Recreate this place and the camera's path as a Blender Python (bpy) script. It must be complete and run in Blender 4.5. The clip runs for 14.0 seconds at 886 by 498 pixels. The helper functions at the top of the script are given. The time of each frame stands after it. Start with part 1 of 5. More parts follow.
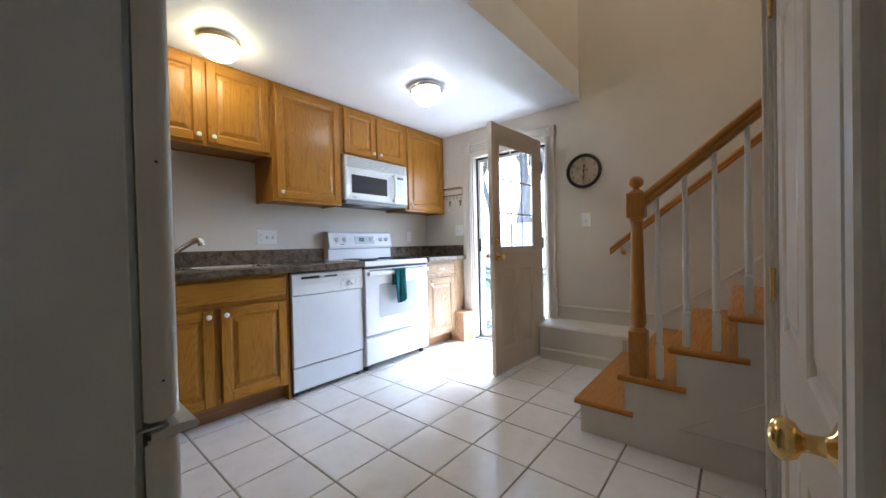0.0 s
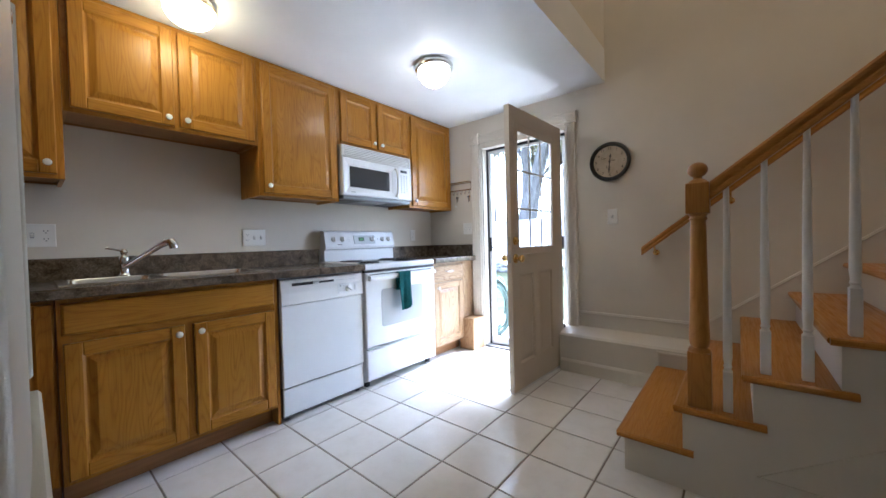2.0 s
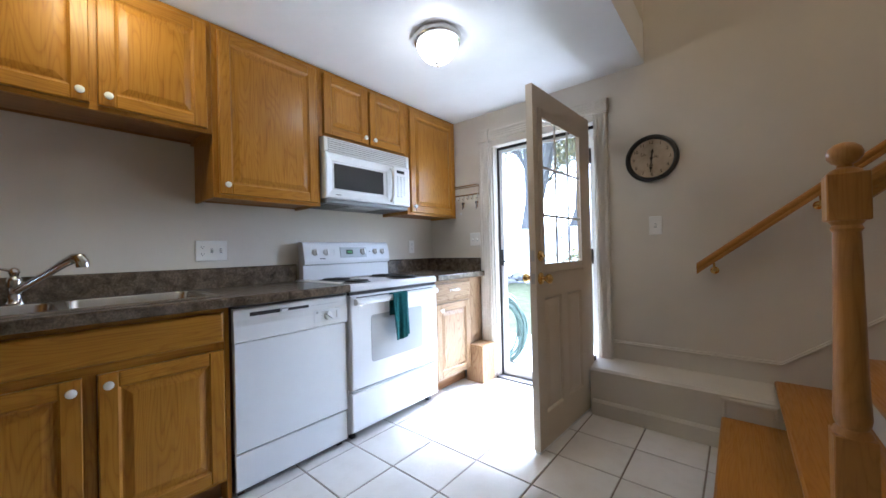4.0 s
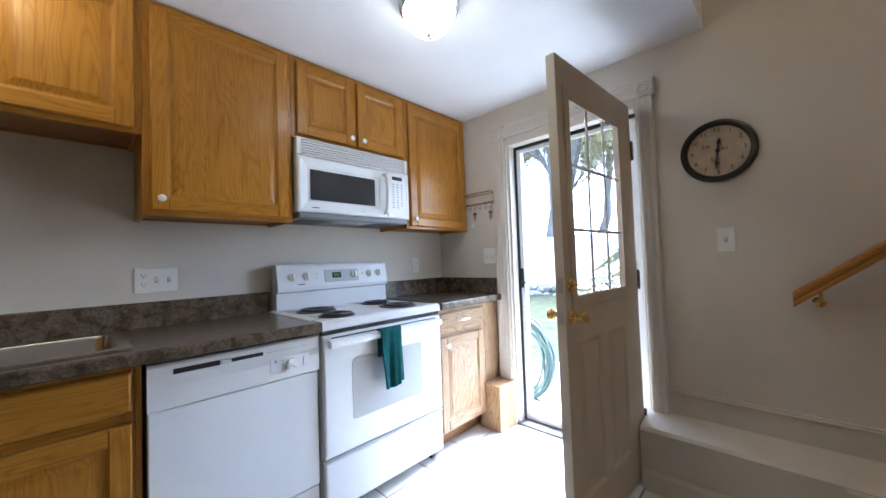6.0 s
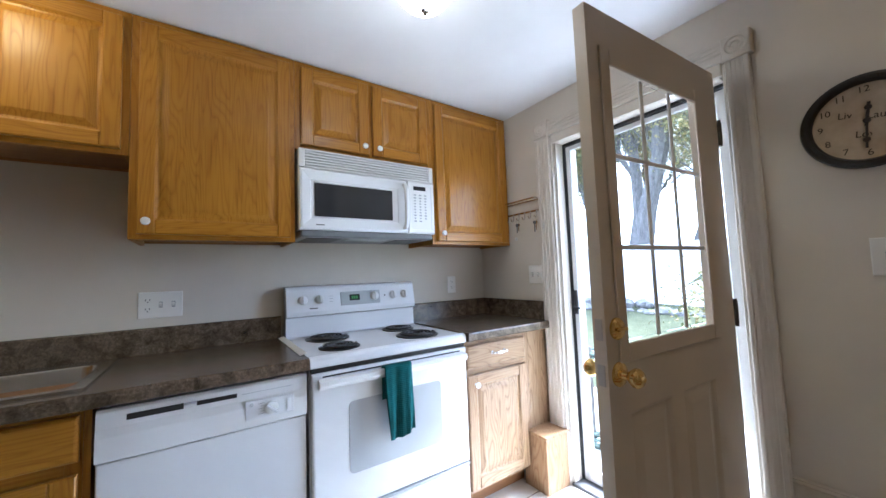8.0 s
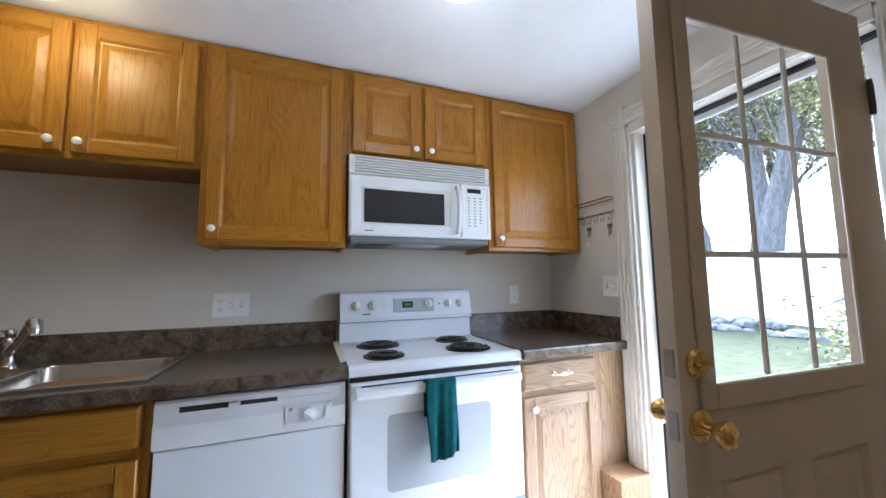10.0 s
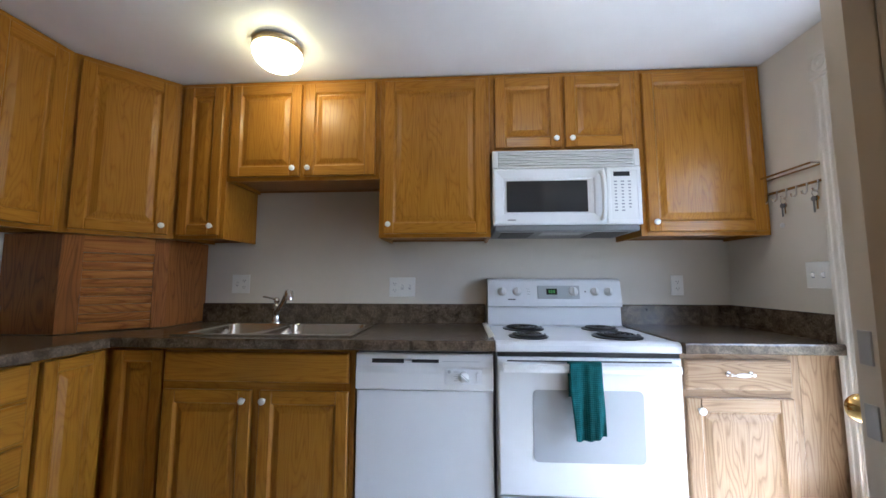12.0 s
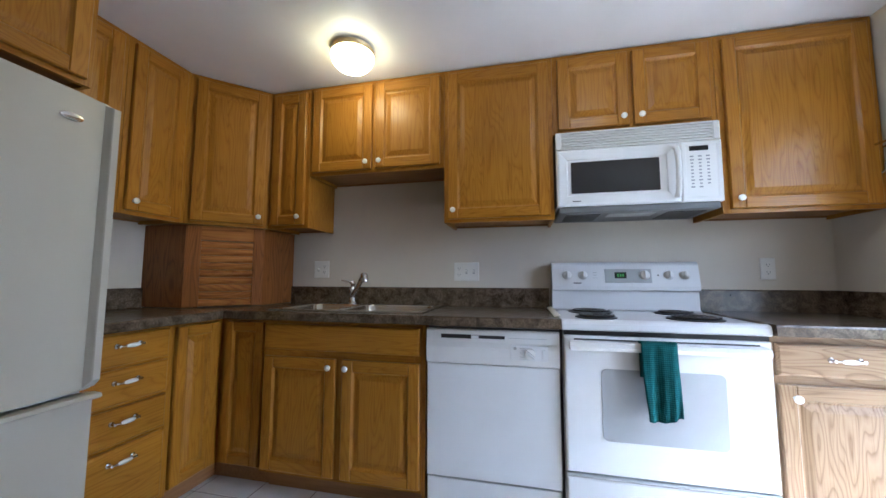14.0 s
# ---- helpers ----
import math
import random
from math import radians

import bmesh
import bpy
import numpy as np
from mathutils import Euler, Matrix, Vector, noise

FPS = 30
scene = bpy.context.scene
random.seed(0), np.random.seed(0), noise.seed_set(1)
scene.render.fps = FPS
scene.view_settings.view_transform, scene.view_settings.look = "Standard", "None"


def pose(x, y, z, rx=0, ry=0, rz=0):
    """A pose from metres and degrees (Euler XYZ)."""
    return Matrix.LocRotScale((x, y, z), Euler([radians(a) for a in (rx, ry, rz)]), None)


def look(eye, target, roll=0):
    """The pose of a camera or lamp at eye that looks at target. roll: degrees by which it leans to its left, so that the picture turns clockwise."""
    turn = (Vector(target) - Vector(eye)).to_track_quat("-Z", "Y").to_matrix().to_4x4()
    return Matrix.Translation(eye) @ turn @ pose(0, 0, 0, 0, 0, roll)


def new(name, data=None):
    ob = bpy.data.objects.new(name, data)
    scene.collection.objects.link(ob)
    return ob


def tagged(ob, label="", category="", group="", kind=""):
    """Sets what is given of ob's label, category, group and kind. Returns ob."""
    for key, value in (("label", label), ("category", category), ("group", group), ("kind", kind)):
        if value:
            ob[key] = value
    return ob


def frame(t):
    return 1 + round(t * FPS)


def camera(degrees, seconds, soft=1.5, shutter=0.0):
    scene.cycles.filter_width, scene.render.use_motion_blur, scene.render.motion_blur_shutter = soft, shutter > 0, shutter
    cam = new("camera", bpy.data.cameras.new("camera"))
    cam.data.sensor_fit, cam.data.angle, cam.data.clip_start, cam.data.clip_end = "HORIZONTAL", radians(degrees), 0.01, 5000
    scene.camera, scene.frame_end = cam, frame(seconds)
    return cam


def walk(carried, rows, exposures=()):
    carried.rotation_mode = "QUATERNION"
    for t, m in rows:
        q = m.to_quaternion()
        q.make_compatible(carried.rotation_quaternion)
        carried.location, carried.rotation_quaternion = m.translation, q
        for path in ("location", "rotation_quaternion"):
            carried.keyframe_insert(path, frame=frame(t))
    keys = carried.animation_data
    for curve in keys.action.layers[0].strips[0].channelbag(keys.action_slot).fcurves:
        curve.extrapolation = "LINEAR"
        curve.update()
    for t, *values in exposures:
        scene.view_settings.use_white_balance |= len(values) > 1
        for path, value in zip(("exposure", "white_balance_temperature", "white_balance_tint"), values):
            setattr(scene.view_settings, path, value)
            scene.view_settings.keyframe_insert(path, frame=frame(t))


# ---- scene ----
cam = camera(103.3, 14.0)
PATH = [
    (0, (2.939, -3.097, 1.042), (1.652, -1.567, 1.018), -1.3),
    (0.5, (2.9, -3.069, 1.056), (1.615, -1.537, 1.022), -1.4),
    (1, (2.841, -3.031, 1.057), (1.555, -1.499, 1.019), -1.4),
    (1.5, (2.76, -2.973, 1.06), (1.477, -1.44, 1.019), -1.3),
    (2, (2.672, -2.894, 1.067), (1.385, -1.364, 1.027), -1.5),
    (2.5, (2.584, -2.812, 1.08), (1.295, -1.283, 1.047), -1.5),
    (3, (2.5, -2.72, 1.086), (1.211, -1.191, 1.068), -1.6),
    (3.2, (2.461, -2.682, 1.084), (1.177, -1.149, 1.077), -1.5),
    (5.5, (2.148, -2.19, 1.167), (0.805, -0.708, 1.212), -1.8),
    (6, (2.11, -2.081, 1.179), (0.722, -0.642, 1.243), -2.0),
    (6.5, (2.091, -1.972, 1.189), (0.645, -0.594, 1.271), -2.0),
    (7, (2.079, -1.863, 1.205), (0.562, -0.563, 1.302), -2.0),
    (7.5, (2.059, -1.763, 1.222), (0.473, -0.55, 1.336), -1.9),
    (7.7, (2.055, -1.719, 1.228), (0.438, -0.548, 1.351), -2.0),
    (9.8, (1.998, -1.482, 1.236), (0.167, -0.698, 1.419), -1.0),
    (10, (2.007, -1.469, 1.233), (0.145, -0.765, 1.42), -0.8),
    (10.5, (2.039, -1.457, 1.224), (0.108, -0.968, 1.409), -0.6),
    (11, (2.072, -1.458, 1.215), (0.099, -1.193, 1.399), -0.4),
    (11.5, (2.106, -1.461, 1.198), (0.115, -1.406, 1.378), -0.1),
    (12, (2.131, -1.465, 1.177), (0.142, -1.577, 1.353), -0.0),
    (12.5, (2.152, -1.471, 1.157), (0.173, -1.704, 1.33), 0.1),
    (13, (2.171, -1.472, 1.138), (0.204, -1.794, 1.309), 0.2),
    (13.5, (2.188, -1.477, 1.12), (0.233, -1.859, 1.29), 0.2),
    (14, (2.2, -1.488, 1.094), (0.256, -1.928, 1.259), 0.1),
]
EXPOSURES = [(0.0, 4.70, 5020, 11), (3.0, 4.52, 5020, 11), (7.5, 4.38, 5020, 11), (14.0, 4.26, 5020, 11)]
walk(cam, [(t, look(eye, target, roll)) for t, eye, target, roll in PATH], EXPOSURES)

# ---- world, sun, lamps' strengths ----
world = bpy.data.worlds.new("world")
scene.world = world
world.use_nodes = True
wn = world.node_tree
sky = wn.nodes.new("ShaderNodeTexSky")
sky.sky_type, sky.sun_disc = "NISHITA", False
sky.sun_elevation, sky.sun_rotation = radians(64), radians(8)
haze = wn.nodes.new("ShaderNodeHueSaturation")
haze.inputs["Saturation"].default_value = 0.42
wn.links.new(sky.outputs[0], haze.inputs["Color"])
wn.links.new(haze.outputs[0], wn.nodes["Background"].inputs[0])
wn.nodes["Background"].inputs[1].default_value = 0.085
sun = new("sun", bpy.data.lights.new("sun", "SUN"))
sun.data.energy, sun.data.angle, sun.data.color = 1.25, radians(20), (1.0, 0.97, 0.93)
sun.matrix_world = look((0, 0, 0), (-math.sin(radians(8)) * math.cos(radians(64)), -math.cos(radians(8)) * math.cos(radians(64)), -math.sin(radians(64))))
# GLOBE_UP drives an assumed lamp upstairs that never comes into view
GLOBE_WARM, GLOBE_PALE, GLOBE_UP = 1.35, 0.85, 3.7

# ---- materials ----


def material(name, base, rough=0.5, metal=0.0, spec=0.5, coat=0.0):
    m = bpy.data.materials.new(name)
    m.use_nodes = True
    b = m.node_tree.nodes["Principled BSDF"]
    b.inputs["Base Color"].default_value = (*base, 1)
    b.inputs["Roughness"].default_value = rough
    b.inputs["Metallic"].default_value = metal
    b.inputs["Specular IOR Level"].default_value = spec
    b.inputs["Coat Weight"].default_value = coat
    return m


def node(m, kind, **inputs):
    n = m.node_tree.nodes.new(kind)
    for k, v in inputs.items():
        n.inputs[k.replace("_", " ")].default_value = v
    return n


def link(m, a, b):
    m.node_tree.links.new(a, b)


def coords(m, scale=(1, 1, 1), shift=0.0):
    """Object coordinates, stretched, and shifted by a random amount for each object."""
    tc = node(m, "ShaderNodeTexCoord")
    mp = node(m, "ShaderNodeMapping")
    mp.inputs["Scale"].default_value = scale
    link(m, tc.outputs["Object"], mp.inputs["Vector"])
    if shift:
        info = node(m, "ShaderNodeObjectInfo")
        mul = node(m, "ShaderNodeMath")
        mul.operation = "MULTIPLY"
        mul.inputs[1].default_value = shift
        link(m, info.outputs["Random"], mul.inputs[0])
        link(m, mul.outputs[0], mp.inputs["Location"])
    return mp.outputs[0]


def noise_tex(m, vec, scale, detail=3.0, rough=0.55, distort=0.0):
    n = node(m, "ShaderNodeTexNoise", Scale=scale, Detail=detail, Roughness=rough, Distortion=distort)
    link(m, vec, n.inputs["Vector"])
    return n.outputs["Fac"]


def ramp(m, fac, stops):
    r = node(m, "ShaderNodeValToRGB")
    e = r.color_ramp.elements
    while len(e) < len(stops):
        e.new(0.5)
    for el, (p, c) in zip(e, stops):
        el.position, el.color = p, (*c, 1)
    link(m, fac, r.inputs["Fac"])
    return r.outputs["Color"]


def mix(m, a, b, fac, how="MIX"):
    n = node(m, "ShaderNodeMix")
    n.data_type, n.blend_type = "RGBA", how
    if isinstance(fac, float):
        n.inputs["Factor"].default_value = fac
    else:
        link(m, fac, n.inputs["Factor"])
    link(m, a, n.inputs[6])
    link(m, b, n.inputs[7])
    return n.outputs[2]


def math_node(m, op, a, b=None):
    n = node(m, "ShaderNodeMath")
    n.operation = op
    link(m, a, n.inputs[0])
    if b is not None:
        if isinstance(b, (int, float)):
            n.inputs[1].default_value = b
        else:
            link(m, b, n.inputs[1])
    return n.outputs[0]


def bump(m, height, strength=0.2, distance=0.002):
    n = node(m, "ShaderNodeBump", Strength=strength, Distance=distance)
    link(m, height, n.inputs["Height"])
    link(m, n.outputs[0], m.node_tree.nodes["Principled BSDF"].inputs["Normal"])


def paint(m, colour=None, rough=None):
    b = m.node_tree.nodes["Principled BSDF"]
    if colour is not None:
        link(m, colour, b.inputs["Base Color"])
    if rough is not None:
        link(m, rough, b.inputs["Roughness"])


def oak(name, axis, dark, mid, light, rough=0.33, pore=0.75):
    """Varnished oak, its grain along one local axis: cathedral figure, pores and slow tone changes."""
    m = material(name, mid, rough, spec=0.28, coat=0.12)
    m.node_tree.nodes["Principled BSDF"].inputs["Coat Roughness"].default_value = 0.15
    long = [9.0, 9.0, 9.0]
    long["xyz".index(axis)] = 1.1
    vec = coords(m, tuple(long), 37.0)
    field = noise_tex(m, vec, 0.9, 2.0, 0.5, 0.25)
    rings = math_node(m, "FRACT", math_node(m, "MULTIPLY", field, 22.0))
    figure = ramp(m, rings, [(0.0, mid), (0.40, light), (0.70, mid), (0.90, dark), (1.0, mid)])
    fine = [170.0, 170.0, 170.0]
    fine["xyz".index(axis)] = 5.0
    pores = noise_tex(m, coords(m, tuple(fine), 11.0), 1.0, 2.0, 0.6)
    grain = ramp(m, pores, [(0.30, (0.72, 0.66, 0.56)), (0.48, (1, 1, 1)), (1.0, (1, 1, 1))])
    slow = ramp(m, noise_tex(m, coords(m, (1, 1, 1), 23.0), 3.0, 2.0), [(0.25, (0.90, 0.87, 0.83)), (0.75, (1.06, 1.05, 1.02))])
    c = mix(m, mix(m, figure, grain, pore, "MULTIPLY"), slow, 1.0, "MULTIPLY")
    paint(m, c, ramp(m, pores, [(0.3, (0.5,) * 3), (0.6, (rough,) * 3)]))
    bump(m, pores, 0.12, 0.001)
    return m


OAK_COL = ((0.310, 0.131, 0.009), (0.366, 0.164, 0.012), (0.394, 0.182, 0.015))
oak_v = oak("oak_upright_grain", "z", *OAK_COL)
oak_h = oak("oak_level_grain", "x", *OAK_COL)
STAIR_COL = ((0.362, 0.146, 0.014), (0.392, 0.164, 0.017), (0.410, 0.176, 0.020))
# the same oak with the door's daylight put into a paler colour
DAYLIT_COL = ((0.215, 0.132, 0.068), (0.310, 0.205, 0.115), (0.345, 0.235, 0.136))
oak_daylit_v = oak("daylit_oak_upright_grain", "z", *DAYLIT_COL)
oak_daylit_h = oak("daylit_oak_level_grain", "x", *DAYLIT_COL)
oak_tread = oak("oak_stair_tread", "y", *STAIR_COL, rough=0.3, pore=0.3)
oak_rail = oak("oak_stair_rail", "x", (0.365, 0.165, 0.030), (0.400, 0.186, 0.036), (0.42, 0.198, 0.040), rough=0.3, pore=0.4)
oak_post = oak("oak_stair_post", "z", (0.365, 0.165, 0.030), (0.400, 0.186, 0.036), (0.42, 0.198, 0.040), rough=0.3, pore=0.4)
pine = oak("pale_pine", "z", (0.27, 0.155, 0.075), (0.35, 0.215, 0.112), (0.39, 0.255, 0.14), rough=0.5)
cherry = oak("reddish_oak_upright", "z", (0.17, 0.058, 0.014), (0.26, 0.095, 0.022), (0.30, 0.118, 0.029))
cherry_h = oak("reddish_oak_level", "x", (0.22, 0.075, 0.016), (0.36, 0.140, 0.030), (0.42, 0.180, 0.042))
oak_dark = material("cabinet_underside_wood", (0.27, 0.13, 0.045), 0.6)
paint(oak_dark, ramp(oak_dark, noise_tex(oak_dark, coords(oak_dark, (2, 30, 30)), 2.0, 3), [(0.3, (0.22, 0.105, 0.036)), (0.7, (0.32, 0.155, 0.055))]))


def wall_paint(name, base, rough=0.75, texture=0.18):
    m = material(name, base, rough, spec=0.3)
    v = coords(m)
    blotch = noise_tex(m, v, 1.7, 4, 0.6)
    paint(m, ramp(m, blotch, [(0.25, tuple(c * 0.94 for c in base)), (0.75, tuple(min(c * 1.05, 1) for c in base))]))
    fine = math_node(m, "ADD", noise_tex(m, v, 260, 2), math_node(m, "MULTIPLY", noise_tex(m, v, 14, 3), 1.2))
    bump(m, fine, texture, 0.002)
    return m


wall_mat = wall_paint("greige_wall_paint", (0.655, 0.608, 0.525))
ceiling_mat = wall_paint("white_ceiling_paint", (0.76, 0.76, 0.76), 0.34, 0.10)
trim_mat = wall_paint("off_white_gloss_trim_paint", (0.625, 0.58, 0.50), 0.38, 0.05)
door_mat = wall_paint("cream_door_paint", (0.58, 0.505, 0.40), 0.32, 0.06)
white_wood = wall_paint("white_baluster_paint", (0.74, 0.73, 0.71), 0.4, 0.08)
stair_side = wall_paint("stair_side_paint", (0.64, 0.60, 0.53), 0.6, 0.12)
white_enamel = wall_paint("white_appliance_enamel", (0.73, 0.74, 0.75), 0.22, 0.02)
white_plastic = wall_paint("white_plastic", (0.73, 0.73, 0.72), 0.38, 0.02)
plate_mat = wall_paint("off_white_plate_plastic", (0.82, 0.81, 0.77), 0.4, 0.02)
fridge_mat = wall_paint("bisque_fridge_enamel", (0.50, 0.475, 0.40), 0.36, 0.22)
fridge_side = wall_paint("grey_textured_fridge_side", (0.53, 0.53, 0.51), 0.5, 0.35)
grey_plastic = material("grey_plastic", (0.40, 0.42, 0.43), 0.35)
dark_grey = material("dark_grey_metal", (0.09, 0.09, 0.095), 0.45)
black = material("black_rubber_and_gap_shade", (0.012, 0.012, 0.013), 0.5)
coil_mat = material("black_heating_coil", (0.02, 0.019, 0.018), 0.42, 0.3)
ceramic = material("white_porcelain", (0.82, 0.81, 0.78), 0.12, coat=0.6)
steel = material("brushed_stainless_steel", (0.62, 0.60, 0.57), 0.24, 1.0)
bump(steel, noise_tex(steel, coords(steel, (500, 12, 12)), 1.0, 2), 0.05, 0.001)
chrome = material("satin_nickel", (0.60, 0.585, 0.56), 0.2, 1.0)
brass = material("polished_brass", (0.83, 0.60, 0.22), 0.16, 1.0)
paint(brass, ramp(brass, noise_tex(brass, coords(brass), 60, 3), [(0.3, (0.62, 0.42, 0.14)), (0.6, (0.85, 0.62, 0.24))]))
pale_brass = material("bright_lamp_brass", (0.90, 0.76, 0.46), 0.32, 0.9)
dull_steel = material("dull_steel_plate", (0.44, 0.41, 0.37), 0.45, 0.85)
hood_grey = material("grey_enamelled_hood", (0.17, 0.175, 0.18), 0.4)
bronze = material("dark_hinge_metal", (0.10, 0.09, 0.075), 0.4, 0.8)
dark_glass = material("dark_oven_glass", (0.025, 0.026, 0.028), 0.05, spec=0.6)
oven_glass = material("grey_oven_window_glass", (0.40, 0.42, 0.44), 0.06, spec=0.7)
green_led = material("green_led_digits", (0.05, 0.2, 0.05), 0.4)
green_led.node_tree.nodes["Principled BSDF"].inputs["Emission Color"].default_value = (0.25, 0.9, 0.2, 1)
green_led.node_tree.nodes["Principled BSDF"].inputs["Emission Strength"].default_value = 0.012
glass = material("clear_window_glass", (1, 1, 1), 0.0)
glass.node_tree.nodes["Principled BSDF"].inputs["Transmission Weight"].default_value = 1.0
glass.node_tree.nodes["Principled BSDF"].inputs["IOR"].default_value = 1.05
clock_rim = material("black_clock_rim", (0.018, 0.017, 0.017), 0.35)
clock_face = material("aged_parchment_clock_face", (0.52, 0.42, 0.29), 0.7)
paint(clock_face, ramp(clock_face, noise_tex(clock_face, coords(clock_face), 14, 5), [(0.3, (0.42, 0.33, 0.215)), (0.7, (0.60, 0.50, 0.36))]))
ink = material("dark_brown_ink", (0.035, 0.025, 0.02), 0.6)
grey_ink = material("grey_print", (0.30, 0.31, 0.33), 0.6)

laminate = material("brown_grey_stone_laminate", (0.12, 0.10, 0.09), 0.27, spec=0.6)
lv = coords(laminate)
big = ramp(laminate, noise_tex(laminate, lv, 16, 6, 0.7, 0.6), [(0.30, (0.028, 0.019, 0.012)), (0.46, (0.092, 0.065, 0.041)), (0.60, (0.158, 0.120, 0.082)), (0.76, (0.056, 0.043, 0.032))])
speck = ramp(laminate, noise_tex(laminate, lv, 120, 3, 0.7), [(0.35, (0.55, 0.52, 0.5)), (0.55, (1, 1, 1)), (0.72, (1.5, 1.45, 1.4))])
paint(laminate, mix(laminate, big, speck, 0.8, "MULTIPLY"))
bump(laminate, noise_tex(laminate, lv, 90, 3), 0.08, 0.001)

tile_mat = material("off_white_ceramic_tile", (0.62, 0.58, 0.53), 0.19, spec=0.75)
tv = coords(tile_mat, (1, 1, 1), 19.0)
tile_c = ramp(tile_mat, noise_tex(tile_mat, tv, 11, 6, 0.65, 0.1), [(0.28, (0.655, 0.625, 0.582)), (0.5, (0.700, 0.675, 0.635)), (0.75, (0.725, 0.702, 0.667))])
paint(tile_mat, tile_c)
grout = material("grey_brown_grout", (0.20, 0.165, 0.135), 0.9)
paint(grout, ramp(grout, noise_tex(grout, coords(grout), 30, 4), [(0.3, (0.14, 0.115, 0.095)), (0.7, (0.27, 0.225, 0.185))]))
towel_mat = material("teal_woven_cotton", (0.012, 0.115, 0.105), 0.95, spec=0.1)
tw = coords(towel_mat, (1, 1, 1))
weft = node(towel_mat, "ShaderNodeTexWave", Scale=44.0, Distortion=0.8)
weft.bands_direction = "X"
link(towel_mat, tw, weft.inputs["Vector"])
weave = node(towel_mat, "ShaderNodeTexWave", Scale=40.0, Distortion=0.8)
weave.bands_direction = "Z"
link(towel_mat, tw, weave.inputs["Vector"])
paint(towel_mat, mix(towel_mat, ramp(towel_mat, math_node(towel_mat, "MULTIPLY", weave.outputs["Fac"], weft.outputs["Fac"]), [(0.05, (0.009, 0.070, 0.074)), (0.5, (0.024, 0.118, 0.122))]), ramp(towel_mat, noise_tex(towel_mat, tw, 30, 4), [(0.3, (0.7, 0.7, 0.7)), (0.7, (1.15, 1.15, 1.15))]), 1.0, "MULTIPLY"))
bump(towel_mat, weave.outputs["Fac"], 0.25, 0.002)


def glow(name, colour, strength):
    m = material(name, (0.9, 0.88, 0.82), 0.3)
    b = m.node_tree.nodes["Principled BSDF"]
    b.inputs["Emission Color"].default_value = (*colour, 1)
    b.inputs["Emission Strength"].default_value = strength
    return m


globe_warm = glow("lit_frosted_globe_warm", (1.0, 0.82, 0.41), GLOBE_WARM)
globe_pale = glow("lit_alabaster_globe", (1.0, 0.88, 0.70), GLOBE_PALE)
globe_up = glow("lit_assumed_upstairs_globe", (1.0, 0.74, 0.43), GLOBE_UP)

# ---- mesh tools ----


def box(bm, x0, x1, y0, y1, z0, z1, bevel=0.0, seg=1):
    vs = [bm.verts.new(p) for p in ((x0, y0, z0), (x1, y0, z0), (x1, y1, z0), (x0, y1, z0), (x0, y0, z1), (x1, y0, z1), (x1, y1, z1), (x0, y1, z1))]
    fs = [bm.faces.new([vs[i] for i in q]) for q in ((3, 2, 1, 0), (4, 5, 6, 7), (0, 1, 5, 4), (1, 2, 6, 5), (2, 3, 7, 6), (3, 0, 4, 7))]
    if bevel:
        es = list({e for f in fs for e in f.edges})
        bmesh.ops.bevel(bm, geom=es, offset=bevel, segments=seg, affect="EDGES", profile=0.6)
    return bm


def stepped(bm, x0, x1, z0, z1, loops, back=None):
    """A board seen from the front (-y): nested rectangles given as (inset, y), joined into one relief; back closes it behind."""
    rings = []
    if back is not None:
        loops = [(loops[0][0], back)] + list(loops)
    for inset, y in loops:
        rings.append([bm.verts.new(p) for p in ((x0 + inset, y, z0 + inset), (x1 - inset, y, z0 + inset), (x1 - inset, y, z1 - inset), (x0 + inset, y, z1 - inset))])
    for a, b in zip(rings, rings[1:]):
        for i in range(4):
            j = (i + 1) % 4
            bm.faces.new((a[i], a[j], b[j], b[i]))
    bm.faces.new(rings[-1])
    if back is not None:
        bm.faces.new(rings[0][::-1])
    return bm


def lathe(bm, profile, m=Matrix(), seg=20, sx=1.0, sy=1.0):
    """A turned body round its z axis from (radius, height) pairs, laid by m."""
    rings = []
    for r, h in profile:
        if r < 1e-5:
            rings.append([bm.verts.new(m @ Vector((0, 0, h)))])
        else:
            rings.append([bm.verts.new(m @ Vector((sx * r * math.cos(2 * math.pi * i / seg), sy * r * math.sin(2 * math.pi * i / seg), h))) for i in range(seg)])
    for a, b in zip(rings, rings[1:]):
        for i in range(seg):
            j = (i + 1) % seg
            q = [a[i % len(a)], a[j % len(a)], b[j % len(b)], b[i % len(b)]]
            q = [v for k, v in enumerate(q) if v not in q[:k]]
            if len(q) > 2:
                bm.faces.new(q)
    for ring, flip in ((rings[0], True), (rings[-1], False)):
        if len(ring) > 2:
            bm.faces.new(ring[::-1] if flip else ring)
    return bm


